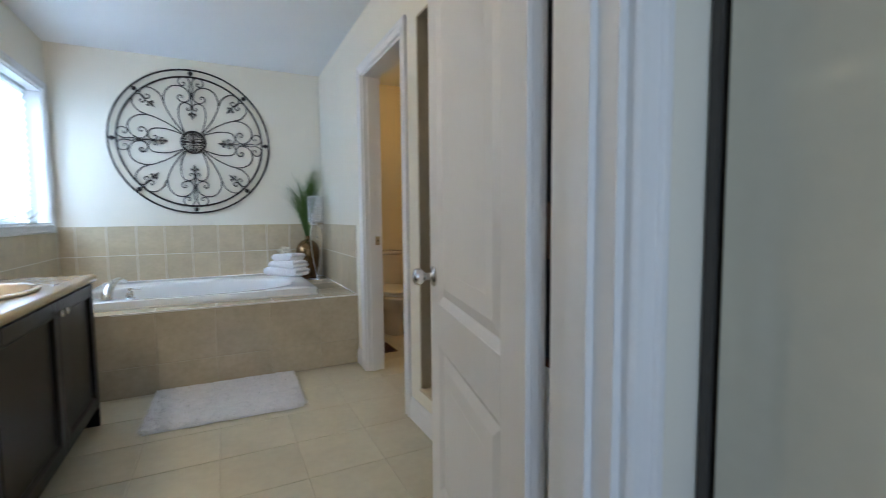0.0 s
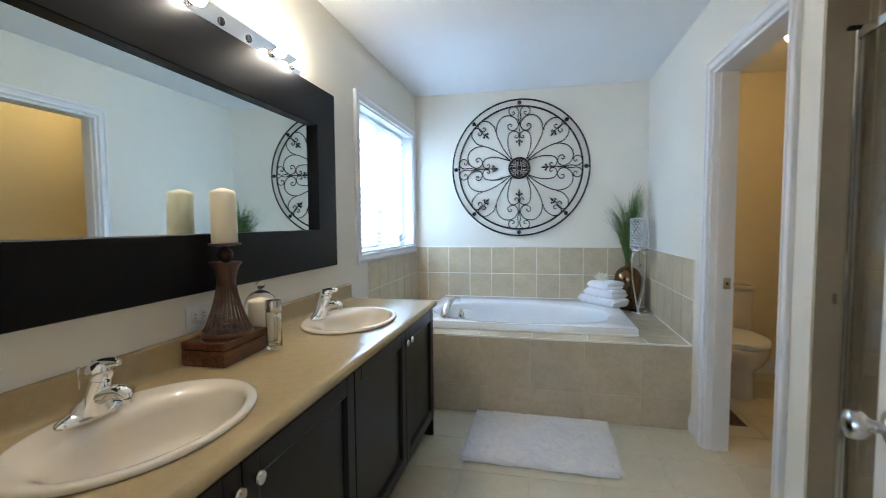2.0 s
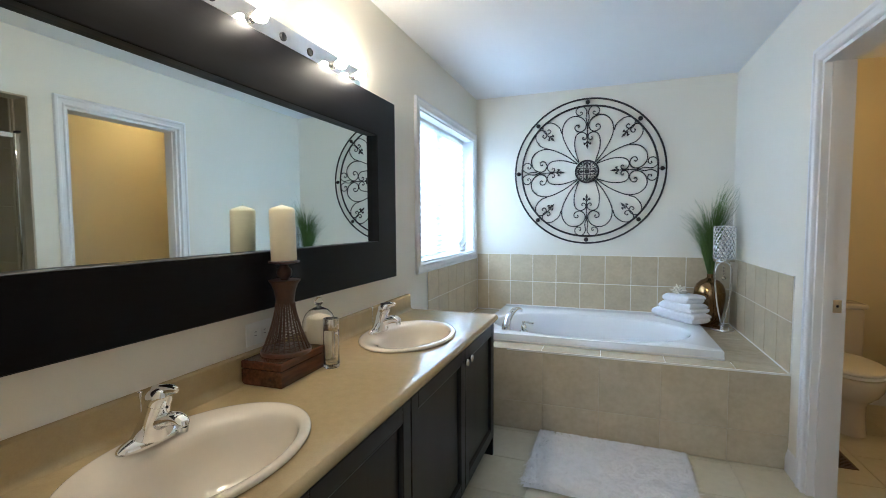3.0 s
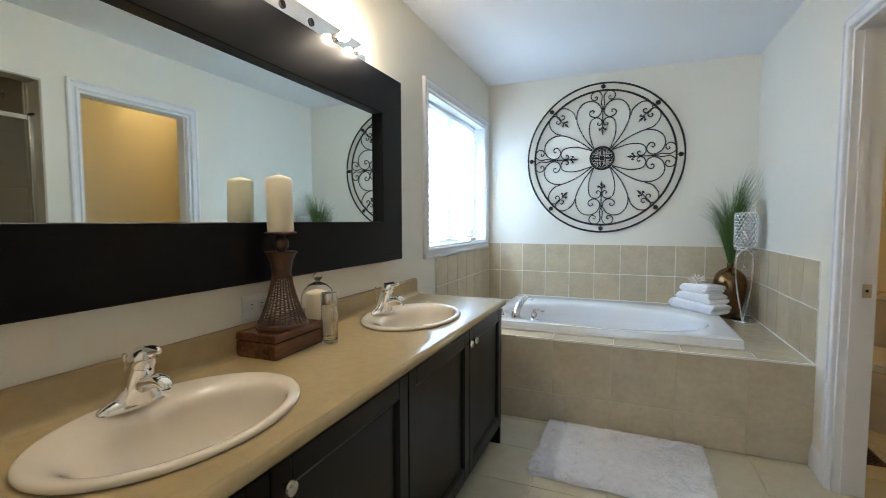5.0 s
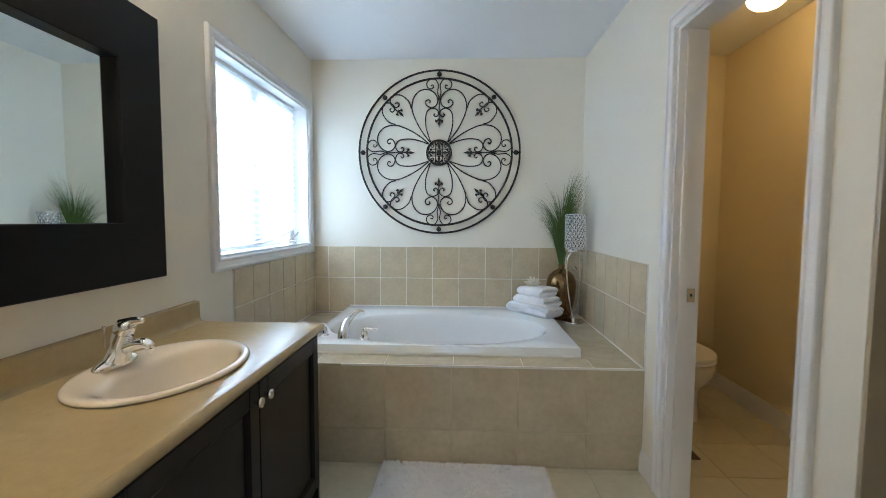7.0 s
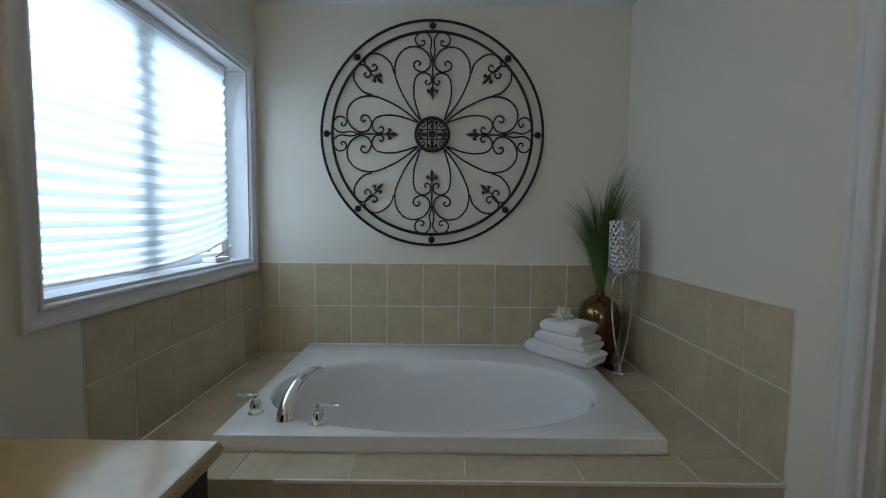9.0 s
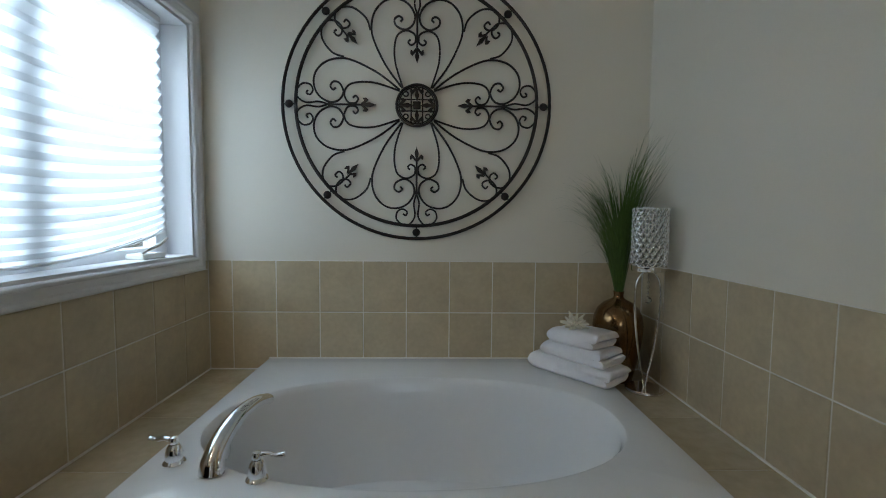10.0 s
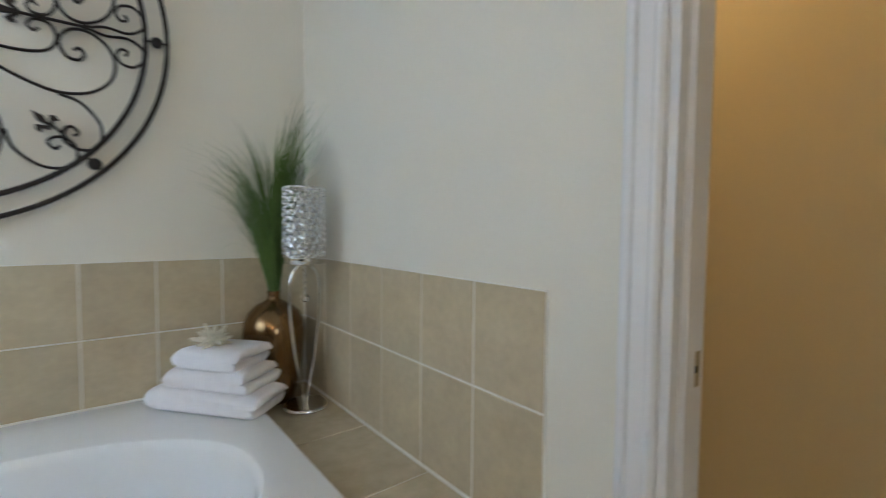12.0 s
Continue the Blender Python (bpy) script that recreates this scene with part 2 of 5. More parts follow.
def piece(name, w, h, d, m, material, parent, chamfer=0.0018):
    """One tile or slab, w by h, standing d proud along its local z; alike pieces share one mesh."""
    key = (round(w, 4), round(h, 4), d, material.name)
    if key not in PIECES:
        me = bpy.data.meshes.new(name)
        x, y, c = w / 2, h / 2, chamfer
        vs = [(sx * (x - i), sy * (y - i), z) for z, i in ((0, 0), (d - c, 0), (d, c)) for sx, sy in ((-1, -1), (1, -1), (1, 1), (-1, 1))]
        fs = [(3, 2, 1, 0), (8, 9, 10, 11)] + [(4 * k + i, 4 * k + (i + 1) % 4, 4 * k + 4 + (i + 1) % 4, 4 * k + 4 + i) for k in (0, 1) for i in range(4)]
        me.from_pydata(vs, [], fs)
        me.materials.append(material)
        PIECES[key] = me
    ob = new(name, PIECES[key])
    ob.parent = parent
    ob.matrix_basis = m
    return ob


# ---- the shell ----
T = 0.12
wall_west = structure("wall_west", boxes(
    (XL - 0.2, XL, YN - T, WY0, 0, ZC), (XL - 0.2, XL, WY1, YB + T, 0, ZC),
    (XL - 0.2, XL, WY0, WY1, 0, WZ0), (XL - 0.2, XL, WY0, WY1, WZ1, ZC)), PAINT, "cream painted wall with the window")
wall_north = structure("wall_north", boxes((XL, TX + T, YB, YB + T, 0, ZC)), PAINT, "cream painted wall behind the bathtub")
wall_east = structure("wall_east", boxes(
    (XR, XR + T, DY1, YB, 0, ZC), (XR, XR + T, DY0, DY1, DZ, ZC), (XR, XR + T, SY1, DY0, 0, ZC),
    (XR, XR + T, SY0, SY1, SZ1, ZC), (XR, XR + T, YN, SY0, 0, ZC), (XR, XR + T, SY0, SY1, 0, SZ0)), PAINT, "cream painted wall with toilet and shower openings")
wall_south = structure("wall_south", boxes(
    (XL, EX0, YN - T, YN, 0, ZC), (EX1, XR + T, YN - T, YN, 0, ZC), (EX0, EX1, YN - T, YN, EZ, ZC)), PAINT, "cream painted wall with the entrance doorway")
structure("ceiling", boxes((XL - 0.2, TX + T, YN - T, YB + T, ZC, ZC + 0.1)), CEIL, "smooth white painted ceiling")
floor = structure("floor", boxes((XL - 0.2, TX + T, -1.9, YB + T, -0.1, -0.0022)), FGROUT, "beige ceramic tiled floor")
structure("wall_toilet_room_east", boxes((TX, TX + T, TS - T, YB, 0, ZC)), TOILETWALL, "warm cream wall of the toilet room", "wall")
structure("wall_toilet_room_south", boxes((XR + T, TX, TS - 0.05, TS, 0, ZC)), TOILETWALL, "warm cream wall beside the shower", "wall")
structure("wall_toilet_room_north", boxes((XR + T, TX, YB - 0.01, YB, 0, ZC)), TOILETWALL, "warm cream wall behind the toilet", "wall")
structure("wall_toilet_room_west", boxes((XR + T, XR + T + 0.008, DY1 + 0.03, YB - 0.01, 0, ZC)), TOILETWALL, "warm cream wall inside the toilet room", "wall")
structure("wall_shower", boxes((XR + T, XR + T + 0.02, 1.0, SY0, 0, ZC), (XR + T, 1.95, 0.98, 1.0, 0, ZC), (1.95, 1.97, 0.98, TS - 0.05, 0, ZC), (XR + T, 1.95, TS - 0.07, TS - 0.05, 0, ZC)), SHOWERTILE, "tan tiled walls of the shower", "wall")
# hallway outside the entrance
# the opening in the south end is unseen, added to let the fill lamp in
structure("wall_hall", boxes((-1.4, -1.28, -1.9, YN - T, 0, ZC), (-1.4, -0.9, -2.02, -1.9, 0, ZC), (0.4, 1.0, -2.02, -1.9, 0, ZC), (-0.9, 0.4, -2.02, -1.9, 0, 0.9), (-0.9, 0.4, -2.02, -1.9, 2.1, ZC), (0.78, 0.9, -1.9, YN - T, 0, ZC)), PAINT, "cream painted walls of the passage outside", "wall")
structure("ceiling_hall", boxes((-1.4, 1.0, -2.02, YN - T, ZC, ZC + 0.1)), CEIL, "white ceiling of the passage outside", "ceiling")

# glossy closet panel in the passage; a dark strip paints the shade in its edge gap
closet = thing("closet_door", "glossy beige closet door with a dark shaded gap", "closet door")
part("panel", boxes((0.665, 0.70, -1.2, 0.374, 0.01, 2.35), bevel=0.002), GLOSSWALL, closet)
part("edge_seal", boxes((0.661, 0.775, 0.383, 0.397, 0.01, 2.35)), GAPSHADE, closet, "dark strip for the shaded gap")


# ---- trim ----
CASING = [(0, 0), (0.063, 0), (0.063, 0.014), (0.0605, 0.019), (0.056, 0.0205), (0.0465, 0.0205), (0.0435, 0.018), (0.041, 0.0145), (0.027, 0.0125), (0.018, 0.0125), (0.0155, 0.0165), (0.012, 0.018), (0.006, 0.0175), (0.002, 0.014), (0, 0.011)]


def casing(name, axis, face, a0, a1, z0, z1, out, label, sill=False):
    """Moulded casing round an opening in the wall plane axis=face, from a0 to a1 along the wall and z0 to z1."""
    bm = bmesh.new()

    def at(a, z):
        return (face, a, z) if axis == "x" else (a, face, z)
    o = Vector((out, 0, 0)) if axis == "x" else Vector((0, out, 0))
    s = Vector((0, 1, 0)) if axis == "x" else Vector((1, 0, 0))
    up = Vector((0, 0, 1))
    corners = [(at(a0, z0), -s), (at(a0, z1), -s + up), (at(a1, z1), s + up), (at(a1, z0), s)]
    if sill:
        corners[0] = (at(a0, z0), -s - up)
        corners[3] = (at(a1, z0), s - up)
        corners.append(corners[0])
    sweep(bm, CASING, [(p, d, o) for p, d in corners])
    if sill:
        bmesh.ops.remove_doubles(bm, verts=bm.verts, dist=1e-5)
    return structure(name, bm, TRIM, label, "casing")


casing("trim_toilet_door", "x", XR, DY0, DY1, 0, DZ, -1, "white moulded casing of the toilet doorway")
casing("trim_entrance_inside", "y", YN, EX0, EX1, 0, EZ, 1, "white moulded casing of the entrance")
casing("trim_entrance_outside", "y", YN - T, EX0, EX1, 0, EZ, -1, "white moulded casing outside the entrance")
casing("trim_window", "x", XL, WY0, WY1, WZ0, WZ1, 1, "white moulded window casing", sill=True)
structure("jamb_toilet_door", boxes((XR, XR + T, DY1 - 0.016, DY1, 0, DZ), (XR, XR + T, DY0, DY0 + 0.016, 0, DZ), (XR, XR + T, DY0 + 0.016, DY1 - 0.016, DZ - 0.016, DZ),
          (XR + 0.03, XR + 0.062, DY1 - 0.027, DY1 - 0.016, 0, DZ - 0.016), (XR + 0.03, XR + 0.062, DY0 + 0.016, DY0 + 0.027, 0, DZ - 0.016)), TRIM, "white door jamb with its stop", "jamb")
structure("jamb_entrance", boxes((EX0, EX0 + 0.014, YN - T, YN, 0, EZ), (EX1 - 0.014, EX1, YN - T, YN, 0, EZ), (EX0 + 0.014, EX1 - 0.014, YN - T, YN, EZ - 0.014, EZ),
          (EX1 - 0.026, EX1 - 0.014, YN - 0.085, YN - 0.045, 0, EZ - 0.014)), TRIM, "white entrance jamb with its stop", "jamb")
strike = thing("strike_plate", "brushed steel strike plate on the door jamb", "strike plate")
part("plate", boxes((XR + 0.07, XR + 0.104, DY1 - 0.0185, DY1 - 0.016, 0.895, 0.955), bevel=0.001), NICKEL, strike)
part("latch_hole", boxes((XR + 0.083, XR + 0.092, DY1 - 0.0195, DY1 - 0.0185, 0.92, 0.931)), BLACK, strike, "dark latch hole")

BASE = [(0, 0), (0.014, 0), (0.014, 0.075), (0.011, 0.082), (0.011, 0.09), (0.006, 0.1), (0.004, 0.115), (0, 0.118)]


def baseboard(name, p0, p1, out, label="white moulded baseboard"):
    bm = bmesh.new()
    sweep(bm, BASE, [((*p0, 0), (*out, 0), (0, 0, 1)), ((*p1, 0), (*out, 0), (0, 0, 1))])
    return structure(name, bm, TRIM, label, "baseboard", smooth=25)


baseboard("baseboard_east", (XR, DY1 + 0.063), (XR, YF), (-1, 0))
baseboard("baseboard_shower", (XR, YN), (XR, DY0 - 0.063), (-1, 0))
baseboard("baseboard_toilet_east", (TX, TS), (TX, YB - 0.01), (-1, 0))
baseboard("baseboard_toilet_north", (XR + T, YB - 0.01), (TX, YB - 0.01), (0, -1))

# ---- window ----
window = tagged(new("window_1"), "white slider window behind a pleated shade", "window", kind="structure")
xw = XL - 0.17
part("window_frame", boxes((xw, xw + 0.06, WY0, WY0 + 0.05, WZ0, WZ1), (xw, xw + 0.06, WY1 - 0.085, WY1, WZ0, WZ1), (xw, xw + 0.06, WY0 + 0.05, WY1 - 0.085, WZ0, WZ0 + 0.05),
     (xw, xw + 0.06, WY0 + 0.05, WY1 - 0.085, WZ1 - 0.05, WZ1), bevel=0.003), TRIM, window)
part("mullion", boxes((xw + 0.002, xw + 0.045, 3.625, 3.735, WZ0 + 0.05, WZ1 - 0.05), bevel=0.004), TRIM, window)
for y0, y1 in ((WY0 + 0.05, 3.625), (3.735, WY1 - 0.085)):
    g = part("pane", boxes((xw + 0.02, xw + 0.026, y0, y1, WZ0 + 0.05, WZ1 - 0.05)), GLASS, window)
    g.visible_shadow = False
part("reveal", boxes((XL - 0.11, XL + 0.002, WY0, WY0 + 0.012, WZ0, WZ1), (XL - 0.11, XL + 0.002, WY1 - 0.012, WY1, WZ0, WZ1),
     (XL - 0.11, XL + 0.002, WY0 + 0.012, WY1 - 0.012, WZ0, WZ0 + 0.012), (XL - 0.11, XL + 0.002, WY0 + 0.012, WY1 - 0.012, WZ1 - 0.012, WZ1)), TRIM, window)

# tall framed panel on the wall behind the open entrance door
panel = thing("framed_panel", "tall dark panel in a brown wooden frame on the wall", "picture")
part("panel_face", boxes((XR - 0.016, XR - 0.002, 0.74, 1.13, 0.66, 2.1)), mat("dark_navy_fabric", (0.012, 0.015, 0.024), 0.85, vary=0.3, scale=12, fine=80, bump=0.2), panel)
part("panel_frame", boxes((XR - 0.022, XR - 0.001, 0.71, 1.16, 0.63, 0.66), (XR - 0.022, XR - 0.001, 0.71, 1.16, 2.1, 2.13), (XR - 0.022, XR - 0.001, 0.71, 0.74, 0.66, 2.1), (XR - 0.022, XR - 0.001, 1.13, 1.16, 0.66, 2.1), bevel=0.002), BROWNWOOD, panel, "brown wooden frame")


# ---- bathtub ----
tub = thing("bathtub", "white acrylic drop-in bathtub with an oval basin", "bathtub")
TX0, TX1, TY0, TY1, TZ = -0.832, 0.672, 3.386, 4.454, 0.572
bm = bmesh.new()
N = 96
OC = (-0.108, 3.815)


def rounded_rect(a, x0, x1, y0, y1, inset):
    """The point where the ray at angle a from the basin's centre meets the rim's rectangle."""
    c, s = math.cos(a), math.sin(a)
    k = min(((x1 - inset - OC[0]) if c > 0 else (OC[0] - x0 - inset)) / max(abs(c), 1e-6), ((y1 - inset - OC[1]) if s > 0 else (OC[1] - y0 - inset)) / max(abs(s), 1e-6))
    return OC[0] + k * c, OC[1] + k * s


def corner_angles():
    base = [math.tau * i / N for i in range(N)]
    for x in (TX0, TX1):
        for y in (TY0, TY1):
            a = math.atan2(y - OC[1], x - OC[0]) % math.tau
            i = min(range(N), key=lambda k: abs(base[k] - a))
            base[i] = a
    return base


rings = []
ANG = corner_angles()
for inset, z in ((0.012, ZD - 0.004), (0.012, TZ - 0.041), (-0.003, TZ - 0.041), (-0.003, TZ - 0.038), (0.0, TZ - 0.032), (0.0, TZ - 0.005), (0.0015, TZ - 0.0015), (0.005, TZ)):
    rings.append([bm.verts.new((*rounded_rect(a, TX0, TX1, TY0, TY1, inset), z)) for a in ANG])
for ax, ay, z in ((0.682, 0.398, TZ), (0.672, 0.389, TZ - 0.003), (0.664, 0.382, TZ - 0.011), (0.657, 0.376, TZ - 0.026), (0.645, 0.366, TZ - 0.09), (0.612, 0.34, TZ - 0.22), (0.58, 0.315, TZ - 0.33), (0.53, 0.28, TZ - 0.385), (0.42, 0.21, TZ - 0.405), (0.2, 0.1, TZ - 0.41)):
    e = 2.25
    ring = []
    for a in ANG:
        c, s = math.cos(a), math.sin(a)
        k = (abs(c / ax) ** e + abs(s / ay) ** e) ** (-1 / e)
        ring.append(bm.verts.new((OC[0] + k * c, OC[1] + k * s, z)))
    rings.append(ring)
for a, b in zip(rings, rings[1:]):
    for i in range(N):
        bm.faces.new((a[i], a[(i + 1) % N], b[(i + 1) % N], b[i]))
bm.faces.new(rings[-1])
part("basin", bm, ACRYLIC, tub, smooth=28)
bm = bmesh.new()
lathe(bm, [(0, 0.006), (0.02, 0.006), (0.032, 0.003), (0.034, 0)], 24, (0.30, 3.815, TZ - 0.409))
part("drain", bm, CHROME, tub, "chrome drain", smooth=40)

# ---- tub deck and its tiles ----
deck = structure("deck", boxes((XL, XR, YF + 0.008, TY0 + 0.03, 0, ZD - 0.003), (XL, TX0 + 0.03, TY0 + 0.03, YB, 0, ZD - 0.003), (TX1 - 0.03, XR, TY0 + 0.03, YB, 0, ZD - 0.003),
                 (TX0 + 0.03, TX1 - 0.03, 4.33, YB, 0, ZD - 0.003)), GROUT, "beige tiled bathtub surround", "tub deck")

# pale strip paints the bright glancing reflection along the deck's front edge
part("edge_trim", boxes((XL + 0.55, XR - 0.002, YF - 0.008, YF - 0.0005, ZD - 0.008, ZD + 0.002)), GROUT, deck, "pale strip for the edge highlight")

# ---- vanity ----
VY0, VY1, VX, CABZ = 0.58, 2.875, -0.585, 0.757
units = []
for k, (y0, y1) in enumerate(((VY0, 1.742), (1.742, VY1))):
    v = thing("vanity_cabinet", "espresso-stained wooden vanity cabinet with two doors", "cabinet", "bathroom vanity")
    part("body", boxes((XL + 0.004, VX - 0.002, y0 + 0.001, y1 - 0.001, 0.1, 0.60), (VX - 0.03, VX - 0.002, y0 + 0.001, y1 - 0.001, 0.60, CZ - 0.04), (XL + 0.004, XL + 0.03, y0 + 0.001, y1 - 0.001, 0.60, CZ - 0.04),
         (XL + 0.03, VX - 0.03, y0 + 0.001, y0 + 0.02, 0.60, CZ - 0.04), (XL + 0.03, VX - 0.03, y1 - 0.02, y1 - 0.001, 0.60, CZ - 0.04)), ESPRESSO, v)
    part("toe_kick", boxes((XL + 0.01, VX - 0.075, y0 + 0.002, y1 - 0.002, 0.0, 0.1)), ESPRESSO, v)
    if k == 1:
        part("foot", boxes((VX - 0.075, VX + 0.018, y1 - 0.02, y1 - 0.001, 0.0, 0.1), bevel=0.001), ESPRESSO, v)
    mid = 1.157 if k == 0 else 2.33
    for a, b, kn in ((y0 + 0.003, mid - 0.002, mid - 0.032), (mid + 0.002, y1 - 0.003, mid + 0.034)):
        d = new("door")
        d.parent = v
        st = 0.058
        bm = boxes((VX, VX + 0.02, a, a + st, 0.105, CABZ), (VX, VX + 0.02, b - st, b, 0.105, CABZ), (VX, VX + 0.02, a + st, b - st, 0.105, 0.105 + st), (VX, VX + 0.02, a + st, b - st, CABZ - st, CABZ), bevel=0.0025)
        part("door_frame", bm, ESPRESSO, d)
        bm = bmesh.new()
        i0, i1 = a + st, b - st
        sweep(bm, [(0, 0), (0.012, 0), (0.012, 0.003), (0.006, 0.009), (0, 0.012)], [((VX + 0.006, i0, 0.163), (0, 1, 1), (1, 0, 0)), ((VX + 0.006, i0, CABZ - 0.058), (0, 1, -1), (1, 0, 0)), ((VX + 0.006, i1, CABZ - 0.058), (0, -1, -1), (1, 0, 0)), ((VX + 0.006, i1, 0.163), (0, -1, 1), (1, 0, 0)), ((VX + 0.006, i0, 0.163), (0, 1, 1), (1, 0, 0))])
        part("panel_moulding", bm, ESPRESSO, d)
        part("door_panel", boxes((VX + 0.001, VX + 0.006, a + st, b - st, 0.105 + st, CABZ - st)), ESPRESSO, d)
        bm = bmesh.new()
        lathe(bm, [(0.0055, 0), (0.0055, 0.012), (0.013, 0.016), (0.016, 0.021), (0.0145, 0.026), (0.006, 0.0285), (0, 0.029)], 20)
        bm.transform(pose(VX + 0.0195, kn, 0.708, 0, 90, 0))
        part("knob", bm, NICKEL, d, "round satin nickel knob", smooth=40)
    units.append(v)

SINKS = [(-0.829, 1.182), (-0.828, 2.304)]
SAX, SAY = 0.207, 0.285
top = thing("countertop", "beige laminate countertop with a rounded front edge", "countertop")
bm = bmesh.new()
# worktop as a slab with two oval cut-outs, cut along its length
x0, x1, y0, y1 = XL + 0.002, -0.548, VY0 - 0.005, 2.905
prof = [(0.0, CZ - 0.04), (-0.012, CZ - 0.038), (-0.003, CZ - 0.03)]
M = 64
cuts = []
for (sx, sy), (b0, b1) in zip(SINKS, ((y0, 1.75), (1.75, y1))):
    inner = [(sx + 0.19 * math.cos(t * math.tau / M), sy + 0.265 * math.sin(t * math.tau / M)) for t in range(M)]
    outer = []
    for t in range(M):
        c, s = math.cos(t * math.tau / M), math.sin(t * math.tau / M)
        k = min(((x1 - 0.012 - sx) if c > 0 else (sx - x0)) / max(abs(c), 1e-6), ((b1 - sy) if s > 0 else (sy - b0)) / max(abs(s), 1e-6))
        outer.append((sx + k * c, sy + k * s))
    corners = [(cx, cy) for cx in (x0, x1 - 0.012) for cy in (b0, b1)]
    for cx, cy in corners:
        i = min(range(M), key=lambda q: (outer[q][0] - cx) ** 2 + (outer[q][1] - cy) ** 2)
        outer[i] = (cx, cy)
    vi, vo, vd = [bm.verts.new((*p, CZ)) for p in inner], [bm.verts.new((*p, CZ)) for p in outer], [bm.verts.new((*p, CZ - 0.035)) for p in inner]
    for i in range(M):
        j = (i + 1) % M
        bm.faces.new((vi[i], vi[j], vo[j], vo[i]))
        bm.faces.new((vi[i], vi[j], vd[j], vd[i]))
part("worktop", bm, COUNTER, top)
bm = bmesh.new()
edge = [(0.0, 0.0)] + [(0.019 * math.sin(a) , -0.019 + 0.019 * math.cos(a)) for a in (0.4, 0.8, 1.2, 1.57)] + [(0.019 * math.sin(a), -0.019 + 0.019 * math.cos(a)) for a in (1.95, 2.35, 2.75, 3.14)] + [(-0.03, -0.038), (-0.03, 0.0)]
sweep(bm, edge, [((x1 - 0.019, y0, CZ), (1, 0, 0), (0, 0, 1)), ((x1 - 0.019, y1, CZ), (1, 0, 0), (0, 0, 1))])
bmesh.ops.translate(bm, verts=bm.verts, vec=(0, 0, 0.0004))
part("front_edge", bm, COUNTER, top, smooth=35)
part("end_edge", boxes((x0, x1 - 0.03, y1 - 0.012, y1 - 0.0005, CZ - 0.038, CZ - 0.001)), COUNTER, top)
bm = bmesh.new()
sweep(bm, [(0, 0), (0.042, 0), (0.042, 0.0006), (0.034, 0.0025), (0.0275, 0.0075), (0.0235, 0.015), (0.022, 0.024), (0.022, 0.08), (0.0205, 0.086), (0.016, 0.0895), (0.01, 0.0905), (0, 0.0905)], [((x0, y0, CZ), (1, 0, 0), (0, 0, 1)), ((x0, y1, CZ), (1, 0, 0), (0, 0, 1))])
part("backsplash", bm, COUNTER, top, smooth=30)

for sx, sy in SINKS:
    s = thing("bathroom_sink", "oval white porcelain drop-in sink", "sink", "sinks in the countertop")
    bm = bmesh.new()
    prof = [(0.90, 0.0), (0.985, 0.0), (0.998, 0.003), (1.0, 0.006), (0.992, 0.0105), (0.97, 0.0135), (0.94, 0.0145), (0.905, 0.0135), (0.87, 0.011), (0.84, 0.007), (0.81, 0.0), (0.78, -0.011), (0.745, -0.028), (0.69, -0.055), (0.60, -0.086), (0.47, -0.112), (0.3, -0.128), (0.12, -0.1335), (0.0, -0.134)]
    lathe(bm, [(q, z) for q, z in prof], 72, (sx, sy, CZ + 0.0006), SAX, SAY)
    # the bowl sits forward of the tap ledge
    for v in bm.verts:
        q = math.hypot((v.co.x - sx) / SAX, (v.co.y - sy) / SAY)
        if q < 0.9:
            k = min(1, (0.9 - q) / 0.12)
            v.co.x = sx + (v.co.x - sx) * (1 - 0.09 * k) + 0.031 * k
    part("bowl", bm, PORCELAIN, s, smooth=50)
    bm = bmesh.new()
    lathe(bm, [(0, 0.004), (0.016, 0.004), (0.022, 0.002), (0.023, -0.002)], 20, (sx + 0.031, sy, CZ - 0.1325))
    part("drain", bm, CHROME, s, "chrome drain", smooth=40)

# ---- framed mirror ----
MY0, MY1, MZ0, MZ1, FW = 0.66, 2.663, 1.03, 1.963, 0.2
# it hangs a little off the wall at its far end
mirror = thing("wall_mirror", "wide mirror in a thick black wooden frame", "mirror", at=pose(XL, 1.7, 0, 0, 0, -0.3) @ Matrix.Translation((-XL, -1.7, 0)))
frame_x0, frame_x1 = XL + 0.0065, XL + 0.047
bm = bmesh.new()
prof = [(0, 0), (0, frame_x1 - frame_x0 - 0.004), (0.004, frame_x1 - frame_x0), (FW - 0.003, frame_x1 - frame_x0), (FW, frame_x1 - frame_x0 - 0.003), (FW, 0)]
c = [((frame_x0, MY0, MZ0), (0, 1, 1)), ((frame_x0, MY0, MZ1), (0, 1, -1)), ((frame_x0, MY1, MZ1), (0, -1, -1)), ((frame_x0, MY1, MZ0), (0, -1, 1))]
for k, nm in enumerate(("frame_side", "frame_top", "frame_side", "frame_bottom")):
    bm = bmesh.new()
    (p, d), (p2, d2) = c[k], c[(k + 1) % 4]
    sweep(bm, prof, [(p, d, (1, 0, 0)), (p2, d2, (1, 0, 0))])
    part(nm, bm, MIRRORFRAME, mirror)
part("mirror_glass", boxes((frame_x0 + 0.002, frame_x0 + 0.009, MY0 + FW - 0.004, MY1 - FW + 0.004, MZ0 + FW - 0.004, MZ1 - FW + 0.004)), MIRROR, mirror, "clear silvered glass")

# ---- entrance door, standing open ----
door = thing("door", "white two-panel interior door standing open", "door", at=pose(0.483, 0.570, 0, 0, 0, -13.2))
DW, DH = 0.755, 2.015
